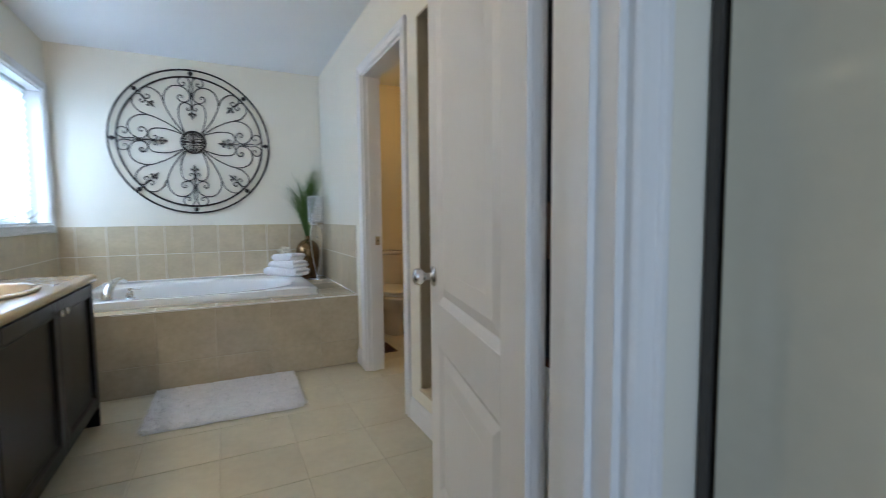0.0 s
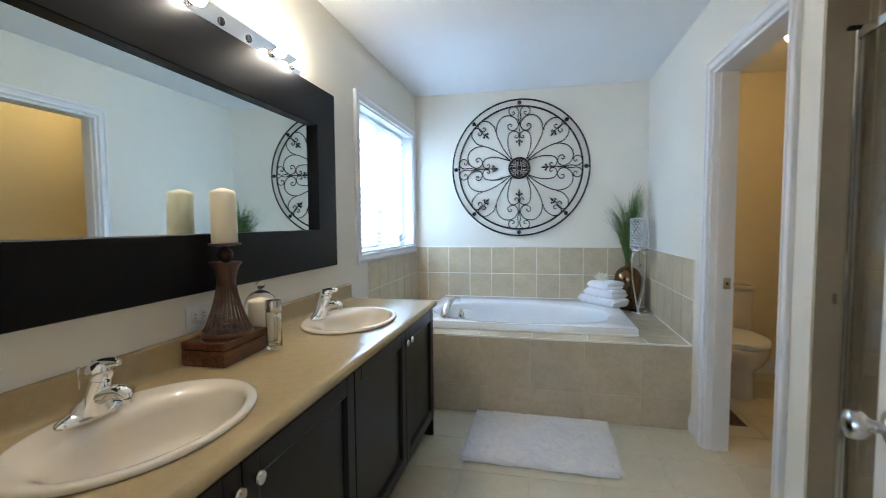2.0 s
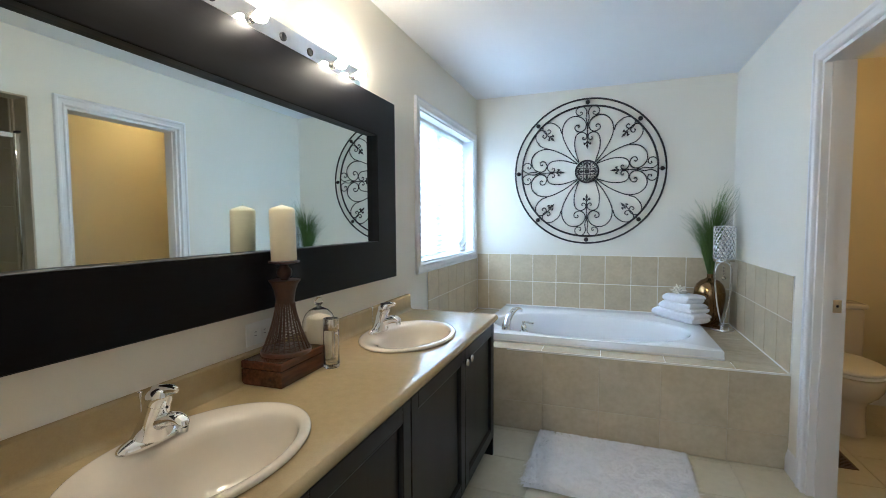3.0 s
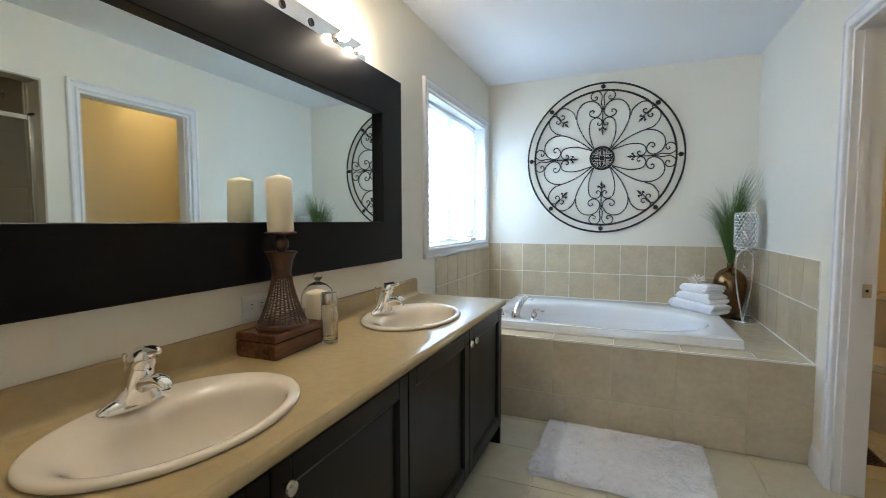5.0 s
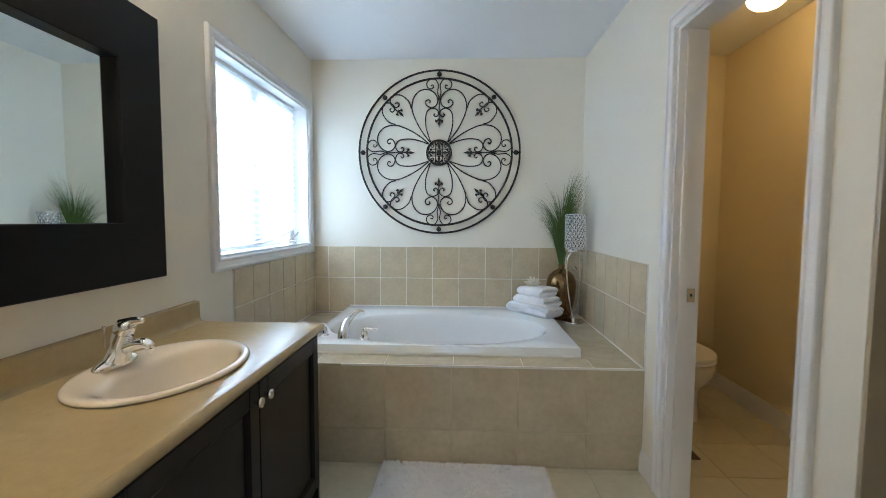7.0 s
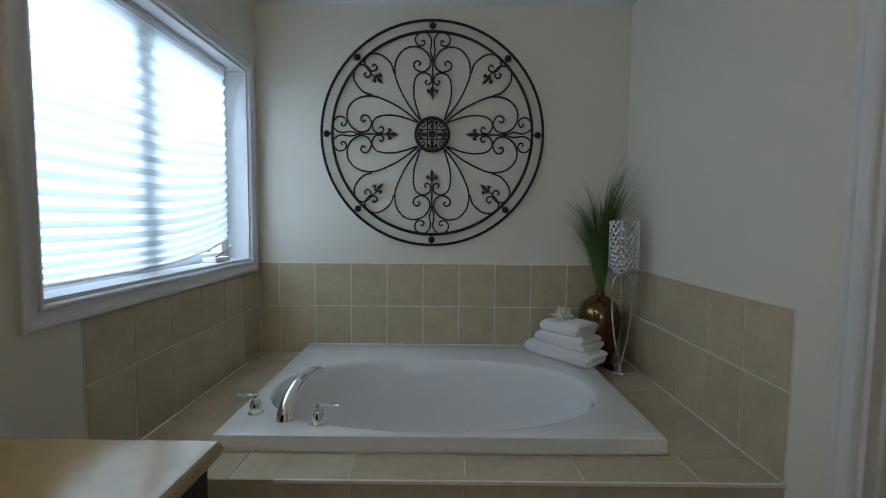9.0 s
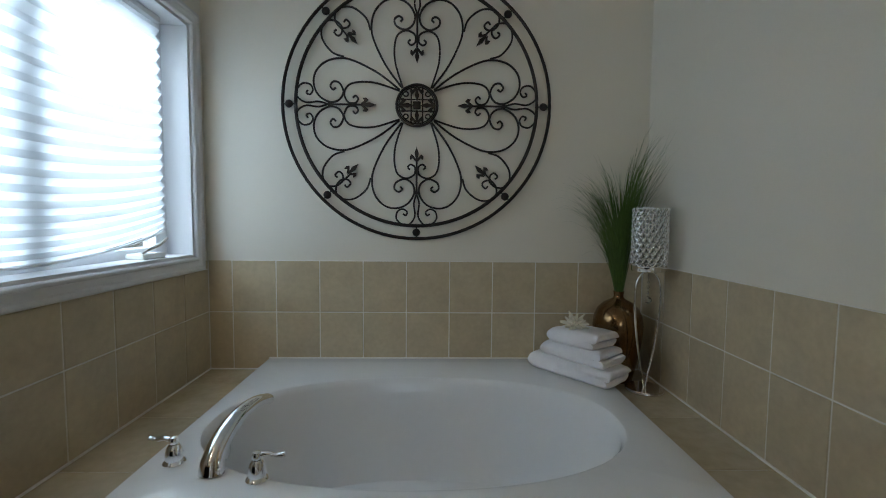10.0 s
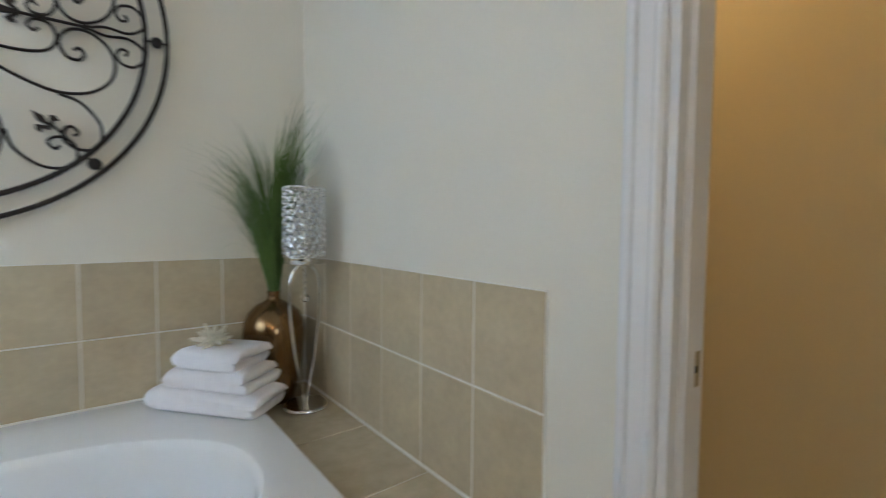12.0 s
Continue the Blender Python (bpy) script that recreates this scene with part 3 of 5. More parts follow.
# local: y along the leaf, x across (face at 0, thickness to +x)
bm = bmesh.new()
fx, th = 0.0, 0.035
rails = [(0, 0.115), (DW - 0.115, DW)]
zs = [(0.012, 0.24), (0.70, 0.83), (DH - 0.13, DH)]

leaf = part("leaf_core", boxes((0.011, th - 0.011, 0.0, DW, 0.012, DH)), DOORW, door)
for side, xa, xb in (("front", 0.0, 0.011), ("back", th - 0.011, th)):
    rows = [(xa, xb, a, b, 0.012, DH) for a, b in rails] + [(xa, xb, 0.115, DW - 0.115, a, b) for a, b in zs]
    part("facing", boxes(*rows, bevel=0.0015), DOORW, door)
    for z0, z1 in ((0.24, 0.70), (0.83, DH - 0.13)):
        bm2 = bmesh.new()
        o = 1 if side == "front" else -1
        face = xa if side == "front" else xb
        # sloped moulding down to a recess, then a raised field
        sweep(bm2, [(0, 0.0005), (0.006, 0.003), (0.016, 0.0075), (0.022, 0.0108), (0.0, 0.0108)], [((face, 0.115, z0), (0, 1, 1), (o, 0, 0)), ((face, 0.115, z1), (0, 1, -1), (o, 0, 0)), ((face, DW - 0.115, z1), (0, -1, -1), (o, 0, 0)), ((face, DW - 0.115, z0), (0, -1, 1), (o, 0, 0)), ((face, 0.115, z0), (0, 1, 1), (o, 0, 0))])
        part("panel_moulding", bm2, DOORW, door)
        bm2 = bmesh.new()
        sweep(bm2, [(0.024, 0.0108), (0.052, 0.003), (0.10, 0.003), (0.10, 0.0108)], [((face, 0.115, z0), (0, 1, 1), (o, 0, 0)), ((face, 0.115, z1), (0, 1, -1), (o, 0, 0)), ((face, DW - 0.115, z1), (0, -1, -1), (o, 0, 0)), ((face, DW - 0.115, z0), (0, -1, 1), (o, 0, 0)), ((face, 0.115, z0), (0, 1, 1), (o, 0, 0))])
        xs = sorted((face + o * 0.003, face + o * 0.0108))
        box(bm2, xs[0], xs[1], 0.2155, DW - 0.2155, z0 + 0.1005, z1 - 0.1005)
        part("panel_field", bm2, DOORW, door)

for sgn, x0 in ((-1, 0.0), (1, th)):
    h = new("door_knob")
    h.parent = door
    bm = bmesh.new()
    lathe(bm, [(0.031, 0), (0.032, 0.004), (0.028, 0.008), (0.014, 0.011), (0.011, 0.014), (0.011, 0.028), (0.016, 0.034), (0.0245, 0.043), (0.0265, 0.053), (0.0245, 0.062), (0.016, 0.067), (0, 0.068)], 28)
    bm.transform(pose(x0, DW - 0.065, 0.905, 0, 90 * sgn, 0))
    part("knob", bm, NICKEL, h, "round satin nickel door knob", smooth=40)
for z in (0.25, 1.02, 1.78):
    bm = bmesh.new()
    lathe(bm, [(0.0, 0), (0.005, 0), (0.005, 0.09), (0, 0.09)], 12, (th + 0.005, 0.004, z))
    part("hinge", bm, BROWNMETAL, door, "dark bronze hinge knuckle", smooth=40)


# ---- pleated shade in the window ----
shade = thing("pleated_blind", "white pleated fabric window shade, lowered, sagging at its foot", "window blind")
BY0, BY1, BTOP = WY0 + 0.02, 4.272, WZ1 - 0.035
bm = bmesh.new()
NP, NC = 19, 14
grid = []
for r in range(2 * NP + 1):
    f = r / (2 * NP)
    row = []
    for c in range(NC + 1):
        y = BY0 + (BY1 - BY0) * c / NC
        # the pleats bunch together towards the foot
        foot = 1.096 + 0.085 * max(0, (y - 3.6) / 0.67) ** 2
        g = 1.16 * f - 0.16 * f ** 4
        z = BTOP - (BTOP - foot) * g
        x = -1.195 + (0.0085 if r % 2 else -0.0085) * (1 if f < 0.85 else 0.8) + 0.0015 * math.sin(7 * y + r)
        row.append(bm.verts.new((x, y + (0.002 if r % 2 else 0), z)))
    grid.append(row)
for a, b in zip(grid, grid[1:]):
    for c in range(NC):
        bm.faces.new((a[c], a[c + 1], b[c + 1], b[c]))
part("fabric", bm, BLIND, shade)
part("head_rail", boxes((-1.21, -1.18, BY0, BY1, BTOP, WZ1 - 0.012), bevel=0.003), TRIM, shade)
bm = bmesh.new()
tube(bm, [(-1.195, y, 1.089 + 0.085 * max(0, (y - 3.6) / 0.67) ** 2) for y in [BY0 + (BY1 - BY0) * k / 16 for k in range(17)]], 0.008, 8, flat=0.7)
part("bottom_rail", bm, TRIM, shade, smooth=40)
crank = thing("window_crank", "grey folding window crank handle on the sill", "crank handle")
part("housing", boxes((-1.215, -1.145, 4.06, 4.2, WZ0 + 0.012, WZ0 + 0.034), bevel=0.006), PLASTIC, crank)
bm = bmesh.new()
tube(bm, spline([(-1.165, 4.08, WZ0 + 0.034), (-1.155, 4.11, WZ0 + 0.05), (-1.145, 4.16, WZ0 + 0.066), (-1.14, 4.2, WZ0 + 0.09)], 5), 0.007, 8)
part("arm", bm, NICKEL, crank, "grey metal arm", smooth=40)

# ---- wrought-iron wall wheel ----
wheel = thing("wall_art", "round dark wrought-iron scrollwork wall medallion", "wall art", at=pose(-0.139, YB - 0.026, 1.749))


def ring_pts(r, n=96):
    return [(r * math.cos(k * math.tau / n), 0, r * math.sin(k * math.tau / n)) for k in range(n)]


for nm, r, w in (("outer_ring", 0.606, 0.0075), ("inner_ring", 0.547, 0.008)):
    bm = bmesh.new()
    tube(bm, ring_pts(r), w, 8, closed=True)
    part(nm, bm, IRON, wheel, smooth=60)
for k in range(8):
    a = k * math.tau / 8
    bm = bmesh.new()
    lathe(bm, [(0, -0.014), (0.010, -0.012), (0.016, -0.006), (0.0185, 0), (0.016, 0.006), (0.010, 0.012), (0, 0.014)], 16)
    bm.transform(Matrix.Translation((0.5775 * math.cos(a), 0, 0.5775 * math.sin(a))) @ pose(0, 0, 0, 90))
    tube(bm, [(0.5775 * math.cos(a), 0, 0.5775 * math.sin(a)), (0.5775 * math.cos(a), 0.025, 0.5775 * math.sin(a))], 0.003, 6)
    tube(bm, [(0.547 * math.cos(a), 0, 0.547 * math.sin(a)), (0.606 * math.cos(a), 0, 0.606 * math.sin(a))], 0.003, 6)
    part("stud", bm, IRON, wheel, smooth=60)
U = 1 / 1064
BIG = [(73, 83), (148, 183), (203, 293), (218, 363), (203, 433), (158, 483), (98, 496), (43, 473), (12, 423), (20, 378), (58, 354), (100, 371), (108, 400), (88, 416), (70, 404), (80, 390)]
SMALL = [(1, 428), (13, 473), (8, 533), (33, 573), (68, 576), (98, 548), (93, 513), (68, 500), (46, 513), (52, 531), (66, 524)]
LOOP = [(68, 83), (103, 193), (108, 273), (93, 328), (53, 350), (13, 333), (8, 298), (28, 283), (43, 296), (32, 308)]
DIAG = [(350, 224), (404, 243), (449, 298), (455, 350), (430, 388), (390, 390), (360, 365), (360, 335), (378, 321), (396, 338), (384, 350)]


def fleur(bm, m):
    """A flat fleur-de-lis, tip towards -y of its local plan."""
    for pts, wd in (([(0, -0.028), (0.0075, -0.006), (0.0, 0.026), (-0.0075, -0.006)], 0.006), ([(0.002, 0.014), (0.017, -0.002), (0.024, 0.006), (0.022, 0.018), (0.014, 0.012), (0.004, 0.024)], 0.005), ([(-0.002, 0.014), (-0.017, -0.002), (-0.024, 0.006), (-0.022, 0.018), (-0.014, 0.012), (-0.004, 0.024)], 0.005)):
        a = [bm.verts.new(m @ Vector((u * 1.3, -wd, r * 1.3))) for u, r in pts]
        b = [bm.verts.new(m @ Vector((u * 1.3, wd, r * 1.3))) for u, r in pts]
        bm.faces.new(a)
        bm.faces.new(b[::-1])
        for i in range(len(a)):
            bm.faces.new((a[i], a[(i + 1) % len(a)], b[(i + 1) % len(a)], b[i]))


for k in range(4):
    rot = Matrix.Rotation(k * math.tau / 4, 4, "Y")
    bm = bmesh.new()
    for sgn in (1, -1):
        for pts, w in ((BIG, 0.0048), (SMALL, 0.0043), (LOOP, 0.0045)):
            tube(bm, [rot @ q for q in spline([(sgn * u * U, 0.002 * sgn, r * U) for u, r in pts], 7)], w, 6)
    tube(bm, [rot @ Vector((0, 0, 0.245)), rot @ Vector((0, 0, 0.40))], 0.0045, 6)
    box(bm, -0.011, 0.011, -0.006, 0.006, -0.007, 0.007)
    bmesh.ops.transform(bm, verts=bm.verts[-8:], matrix=rot @ Matrix.Translation((0, 0, 0.395)))
    part("scroll", bm, IRON, wheel, smooth=60)
    bm = bmesh.new()
    fleur(bm, rot @ Matrix.Translation((0, 0, 0.222)))
    part("fleur", bm, IRON, wheel)
    bm = bmesh.new()
    for flip in (False, True):
        tube(bm, [rot @ q for q in spline([((r if flip else u) * U, 0, (u if flip else r) * U) for u, r in DIAG], 7)], 0.0046, 6)
    tube(bm, [rot @ Vector((0.305, 0, 0.315)), rot @ Vector((0.352, 0, 0.358))], 0.004, 6)
    part("corner_scroll", bm, IRON, wheel, smooth=60)
    bm = bmesh.new()
    fleur(bm, rot @ Matrix.Rotation(math.tau / 8, 4, "Y") @ Matrix.Translation((0, 0, 0.414)))
    part("fleur", bm, IRON, wheel)
bm = bmesh.new()
tube(bm, ring_pts(0.092, 48), 0.0065, 8, closed=True)
tube(bm, ring_pts(0.082, 48), 0.003, 6, closed=True)
for a in (-0.026, 0.026):
    tube(bm, [(a, 0, -0.083), (a, 0, 0.083)], 0.003, 6)
    tube(bm, [(-0.083, 0, a), (0.083, 0, a)], 0.003, 6)
box(bm, -0.017, 0.017, -0.008, 0.006, -0.017, 0.017, bevel=0.003)
for k in range(4):
    m = Matrix.Rotation(k * math.tau / 4, 4, "Y")
    fleur(bm, m @ Matrix.Translation((0, 0, 0.052)))
    for c in ((0.05, 0.05),):
        tube(bm, [m @ Vector((c[0] + 0.011 * math.cos(t), 0, c[1] + 0.011 * math.sin(t))) for t in [q * math.tau / 12 for q in range(12)]], 0.0035, 5, closed=True)
part("medallion", bm, IRON, wheel, smooth=60)

# ---- vanity light bar ----
bar = thing("vanity_light", "chrome strip light with round bulbs, some of them missing", "wall light")
part("back_plate", boxes((XL + 0.001, -1.086, 1.105, 2.352, 1.966, 2.046), bevel=0.006), CHROME, bar)
# bulb 1 is unseen, added for its light; unseen socket 0 is emptied to dim
EMPTY = (0, 2, 4, 5)
for k in range(8):
    y = 1.807 + 0.156 * (k - 4)
    z = 1.998
    bm = bmesh.new()
    if k in EMPTY:
        lathe(bm, [(0.015, 0), (0.0155, 0.002), (0.0145, 0.0045), (0.0125, 0.0045), (0.0115, 0.002), (0, 0.0015)], 20)
    else:
        lathe(bm, [(0.017, 0), (0.0175, 0.004), (0.0145, 0.016), (0.0135, 0.018), (0.0125, 0.004), (0, 0.003)], 20)
    bm.transform(pose(-1.086, y, z, 0, 90, 0))
    part("socket", bm, NICKEL if k not in EMPTY else BLACK, bar, "empty dark socket" if k in EMPTY else "", smooth=40)
    if k not in EMPTY:
        bm = bmesh.new()
        lathe(bm, [(0.0, 0), (0.011, 0.0), (0.011, 0.008), (0.014, 0.014), (0.0195, 0.023), (0.0215, 0.033), (0.0195, 0.043), (0.013, 0.051), (0, 0.054)], 20)
        bm.transform(pose(-1.075, y, z, 0, 90, 0))
        part("bulb", bm, BULBGLOW, bar, "lit round bulb", smooth=60)

# ---- power outlet ----
outlet = thing("power_outlet", "white double power outlet on the wall", "outlet")
part("plate", boxes((XL, XL + 0.005, 1.613, 1.735, 0.907, 0.985), bevel=0.002), PLASTIC, outlet)
for y in (1.652, 1.696):
    part("receptacle", boxes((XL + 0.004, XL + 0.0075, y - 0.016, y + 0.016, 0.93, 0.962), bevel=0.001), PLASTIC, outlet)
    for dz in (-0.006, 0.006):
        part("slot", boxes((XL + 0.0074, XL + 0.0079, y - 0.005, y + 0.004, 0.946 + dz - 0.001, 0.946 + dz + 0.001)), BLACK, outlet)


# ---- sink taps ----
def oval_tube(bm, stations, n=28):
    """A solid skinned over ovals: (x, z, half width along x, half width along y, forward tilt in degrees)."""
    rings = []
    for x, z, ax, ay, tilt in stations:
        c, k = math.cos(math.radians(tilt)), math.sin(math.radians(tilt))
        rings.append([bm.verts.new((x + ax * math.cos(q) * c, ay * math.sin(q), z - ax * math.cos(q) * k)) for q in (i * math.tau / n for i in range(n))])
    for a, b in zip(rings, rings[1:]):
        for i in range(n):
            bm.faces.new((a[i], a[(i + 1) % n], b[(i + 1) % n], b[i]))
    bm.faces.new(rings[0][::-1])
    bm.faces.new(rings[-1])


def sink_tap(y):
    t = thing("sink_faucet", "chrome single-lever bathroom faucet behind the sink", "faucet", "sink faucets", at=pose(-0.985, y, CZ + 0.0125))
    bm = bmesh.new()
    lathe(bm, [(0.0, 0), (1.0, 0), (1.0, 0.004), (0.97, 0.009), (0.85, 0.0155), (0.6, 0.023), (0.35, 0.029), (0, 0.032)], 48, (0, 0, -0.002), 0.031, 0.083)
    part("base_plate", bm, CHROME, t, smooth=50)
    bm = bmesh.new()
    oval_tube(bm, [(0.0, 0.004, 0.031, 0.06, 0), (0.002, 0.018, 0.0305, 0.05, 3), (0.006, 0.034, 0.03, 0.0395, 8), (0.013, 0.056, 0.0285, 0.0325, 14), (0.021, 0.078, 0.027, 0.029, 19), (0.0265, 0.094, 0.0265, 0.0275, 21)])
    part("body", bm, CHROME, t, smooth=50)
    bm = bmesh.new()
    tube(bm, spline([(0.008, 0, 0.036), (0.035, 0, 0.05), (0.062, 0, 0.06), (0.086, 0, 0.064), (0.102, 0, 0.058), (0.106, 0, 0.049)], 6), lambda f: 0.0225 - 0.0085 * f, 20, flat=0.85)
    lathe(bm, [(0.0, 0), (0.0095, 0), (0.0105, 0.003), (0.0105, 0.012), (0.0, 0.013)], 18, (0.105, 0, 0.036))
    part("spout", bm, CHROME, t, smooth=50)
    lever = bmesh.new()
    oval_tube(lever, [(0.0268, 0.0945, 0.0268, 0.0278, 20), (0.03, 0.104, 0.0285, 0.029, 14), (0.033, 0.116, 0.0285, 0.0275, 4), (0.034, 0.125, 0.024, 0.0225, -6), (0.033, 0.13, 0.012, 0.012, -10)])
    bm = lever
    tube(bm, spline([(0.02, 0, 0.116), (0.045, 0, 0.124), (0.068, 0, 0.13), (0.084, 0, 0.131), (0.09, 0, 0.13)], 5), lambda f: 0.0125 - 0.0085 * f, 16, flat=1.5)
    part("lever", bm, CHROME, t, "polished chrome lever", smooth=50)
    bm = bmesh.new()
    lathe(bm, [(0, 0), (0.0035, 0.0003), (0.0035, 0.0008), (0, 0.001)], 12)
    bm.transform(pose(0.0545, 0, 0.086, 0, 72, 0))
    part("temperature_mark", bm, BLACK, t, "small dark dot")
    bm = bmesh.new()
    tube(bm, [(-0.03, 0.0, 0.008), (-0.033, 0, 0.098)], 0.002, 8)
    lathe(bm, [(0, 0), (0.003, 0.001), (0.0048, 0.012), (0.0055, 0.018), (0.003, 0.02), (0, 0.02)], 12, (-0.033, 0, 0.092))
    part("lift_rod", bm, CHROME, t, smooth=50)


for _, sy in SINKS:
    sink_tap(sy)

# ---- things on the vanity ----
wood = thing("wooden_box", "reddish brown lidded wooden box on the vanity", "box", at=pose(-1.014, 1.686, CZ, 0, 0, 2))
part("base", boxes((-0.078, 0.078, -0.12, 0.12, 0, 0.052), bevel=0.003), BROWNWOOD, wood)
part("lid", boxes((-0.079, 0.079, -0.121, 0.121, 0.0535, 0.08), bevel=0.005), BROWNWOOD, wood)
stand = thing("candle_holder", "brown wire-woven candle holder with a flared foot", "candle holder", at=pose(-1.011, 1.69, CZ + 0.08))
PROF = [(0.078, 0.014), (0.066, 0.04), (0.053, 0.075), (0.042, 0.11), (0.034, 0.145), (0.0305, 0.17)]
bm = bmesh.new()
lathe(bm, [(0, 0), (0.083, 0), (0.085, 0.005), (0.083, 0.012), (0.076, 0.015), (0, 0.015)], 36)
part("foot", bm, BROWNMETAL, stand, smooth=40)
bm = bmesh.new()
lathe(bm, [(0.0305, 0.165), (0.0315, 0.19), (0.036, 0.215), (0.044, 0.236), (0.0515, 0.246), (0.0525, 0.25), (0.048, 0.251), (0, 0.247)], 36)
part("collar", bm, BROWNMETAL, stand, smooth=40)
bm = bmesh.new()
for k in range(26):
    a = k * math.tau / 26
    tube(bm, spline([(r * math.cos(a), r * math.sin(a), z) for r, z in PROF], 3), 0.0024, 5)
for j in range(16):
    f = j / 15
    z = 0.018 + f * 0.145
    i = max(q for q in range(len(PROF) - 1) if PROF[q][1] <= z)
    r = PROF[i][0] + (PROF[i + 1][0] - PROF[i][0]) * (z - PROF[i][1]) / (PROF[i + 1][1] - PROF[i][1])
    tube(bm, [((r + 0.0016 * (-1) ** q) * math.cos(q * math.tau / 52), (r + 0.0016 * (-1) ** q) * math.sin(q * math.tau / 52), z + 0.003 * math.sin(q * 0.9 + j)) for q in range(52)], 0.0015, 4, closed=True)
part("wire_weave", bm, BROWNMETAL, stand)
bm = bmesh.new()
lathe(bm, [(0, 0.247), (0.012, 0.25), (0.016, 0.256), (0.023, 0.264), (0.0255, 0.276), (0.023, 0.288), (0.014, 0.296), (0.012, 0.302), (0.03, 0.305), (0.05, 0.309), (0.052, 0.313), (0.05, 0.3155), (0, 0.3145)], 32)
part("cup", bm, BROWNMETAL, stand, smooth=40)


def candle(x, y, z, r, h, label, tilt=0.0):
    c = thing("candle", label, "candle", at=pose(x, y, z, 0, tilt, 0))
    bm = bmesh.new()
    lathe(bm, [(0, 0), (r * 0.97, 0), (r, 0.003), (r * 1.005, h * 0.5), (r, h - 0.008), (r * 0.9, h), (r * 0.62, h + 0.004), (r * 0.25, h + 0.009), (0, h + 0.011)], 40)
    part("wax", bm, WAX, c, smooth=50)
    bm = bmesh.new()
    tube(bm, [(0, 0, h + 0.009), (0.001, 0.001, h + 0.019)], 0.0012, 6)
    part("wick", bm, WAX, c, "short pale wick")


candle(-1.011, 1.69, CZ + 0.08 + 0.316, 0.042, 0.178, "ivory pillar candle on the brown holder", -1.2)
DX0, DY_0 = -1.0, 1.862
dish = thing("glass_cloche", "clear glass dome with a ball knob over a candle", "cloche", at=pose(DX0, DY_0, CZ))
bm = bmesh.new()
outer = [(0.062, 0.004), (0.0625, 0.05), (0.0625, 0.13), (0.060, 0.155), (0.05, 0.18), (0.034, 0.196), (0.016, 0.204), (0.008, 0.208)]
knob = [(0.008, 0.212), (0.015, 0.218), (0.018, 0.227), (0.015, 0.237), (0.008, 0.242), (0, 0.244)]
inner = [(0.0, 0.201), (0.016, 0.2005), (0.033, 0.1925), (0.048, 0.177), (0.0575, 0.154), (0.0598, 0.13), (0.0598, 0.05), (0.0595, 0.004)]
lathe(bm, [(0.0, 0.244)] + knob[::-1][1:] + outer[::-1] + inner[::-1], 40)
g = part("dome", bm, GLASS, dish, smooth=50)
g.visible_shadow = False
bm = bmesh.new()
lathe(bm, [(0, 0), (0.066, 0), (0.068, 0.002), (0.066, 0.004), (0, 0.004)], 40)
part("plate", bm, GLASS, dish, smooth=50).visible_shadow = False
candle(DX0, DY_0, CZ + 0.005, 0.046, 0.165, "ivory pillar candle under a glass dome")
bottle = thing("bottle", "clear glass bottle with a silver cap", "bottle", at=pose(-0.911, 1.81, CZ))
bm = bmesh.new()
lathe(bm, [(0, 0), (0.0265, 0), (0.0285, 0.003), (0.0285, 0.13), (0.0275, 0.136), (0.024, 0.139), (0.021, 0.139), (0.0255, 0.131), (0.026, 0.016), (0.023, 0.013), (0, 0.012)], 32)
part("glass_body", bm, GLASS, bottle, smooth=50).visible_shadow = False
bm = bmesh.new()
lathe(bm, [(0, 0.139), (0.0275, 0.139), (0.0285, 0.141), (0.0285, 0.176), (0.027, 0.179), (0, 0.179)], 32)
part("cap", bm, NICKEL, bottle, "brushed silver cap", smooth=40)


# ---- tub filler ----
spout = thing("tub_faucet", "chrome arched tub spout at the bathtub corner", "faucet")
bm = bmesh.new()
tube(bm, spline([(-0.628, 3.497, TZ), (-0.628, 3.505, TZ + 0.03), (-0.622, 3.54, TZ + 0.068), (-0.608, 3.61, TZ + 0.1), (-0.592, 3.68, TZ + 0.109), (-0.577, 3.74, TZ + 0.099), (-0.571, 3.762, TZ + 0.086)], 7),
     lambda f: 0.0325 - 0.0195 * f, 24, flat=0.95)
part("spout", bm, CHROME, spout, smooth=60)


def tub_handle(x, y, turn):
    h = thing("tub_tap", "chrome lever tap handle on the tub rim", "tap handle", "tub tap handles", at=pose(x, y, TZ, 0, 0, turn))
    bm = bmesh.new()
    lathe(bm, [(0, 0), (0.0275, 0), (0.0285, 0.004), (0.025, 0.009), (0.0215, 0.012), (0.022, 0.028), (0.0185, 0.044), (0.0125, 0.053), (0.0, 0.055)], 28)
    part("bell", bm, CHROME, h, smooth=40)
    bm = bmesh.new()
    lathe(bm, [(0, 0.052), (0.0105, 0.054), (0.013, 0.062), (0.01, 0.072), (0, 0.075)], 20)
    tube(bm, spline([(0.006, 0, 0.064), (0.028, 0, 0.067), (0.05, 0, 0.061), (0.07, 0, 0.064)], 5), lambda f: 0.0065 - 0.0012 * f if f < 0.8 else 0.007, 12)
    part("lever", bm, CHROME, h, smooth=50)


tub_handle(-0.752, 3.548, 172)
tub_handle(-0.50, 3.47, 5)


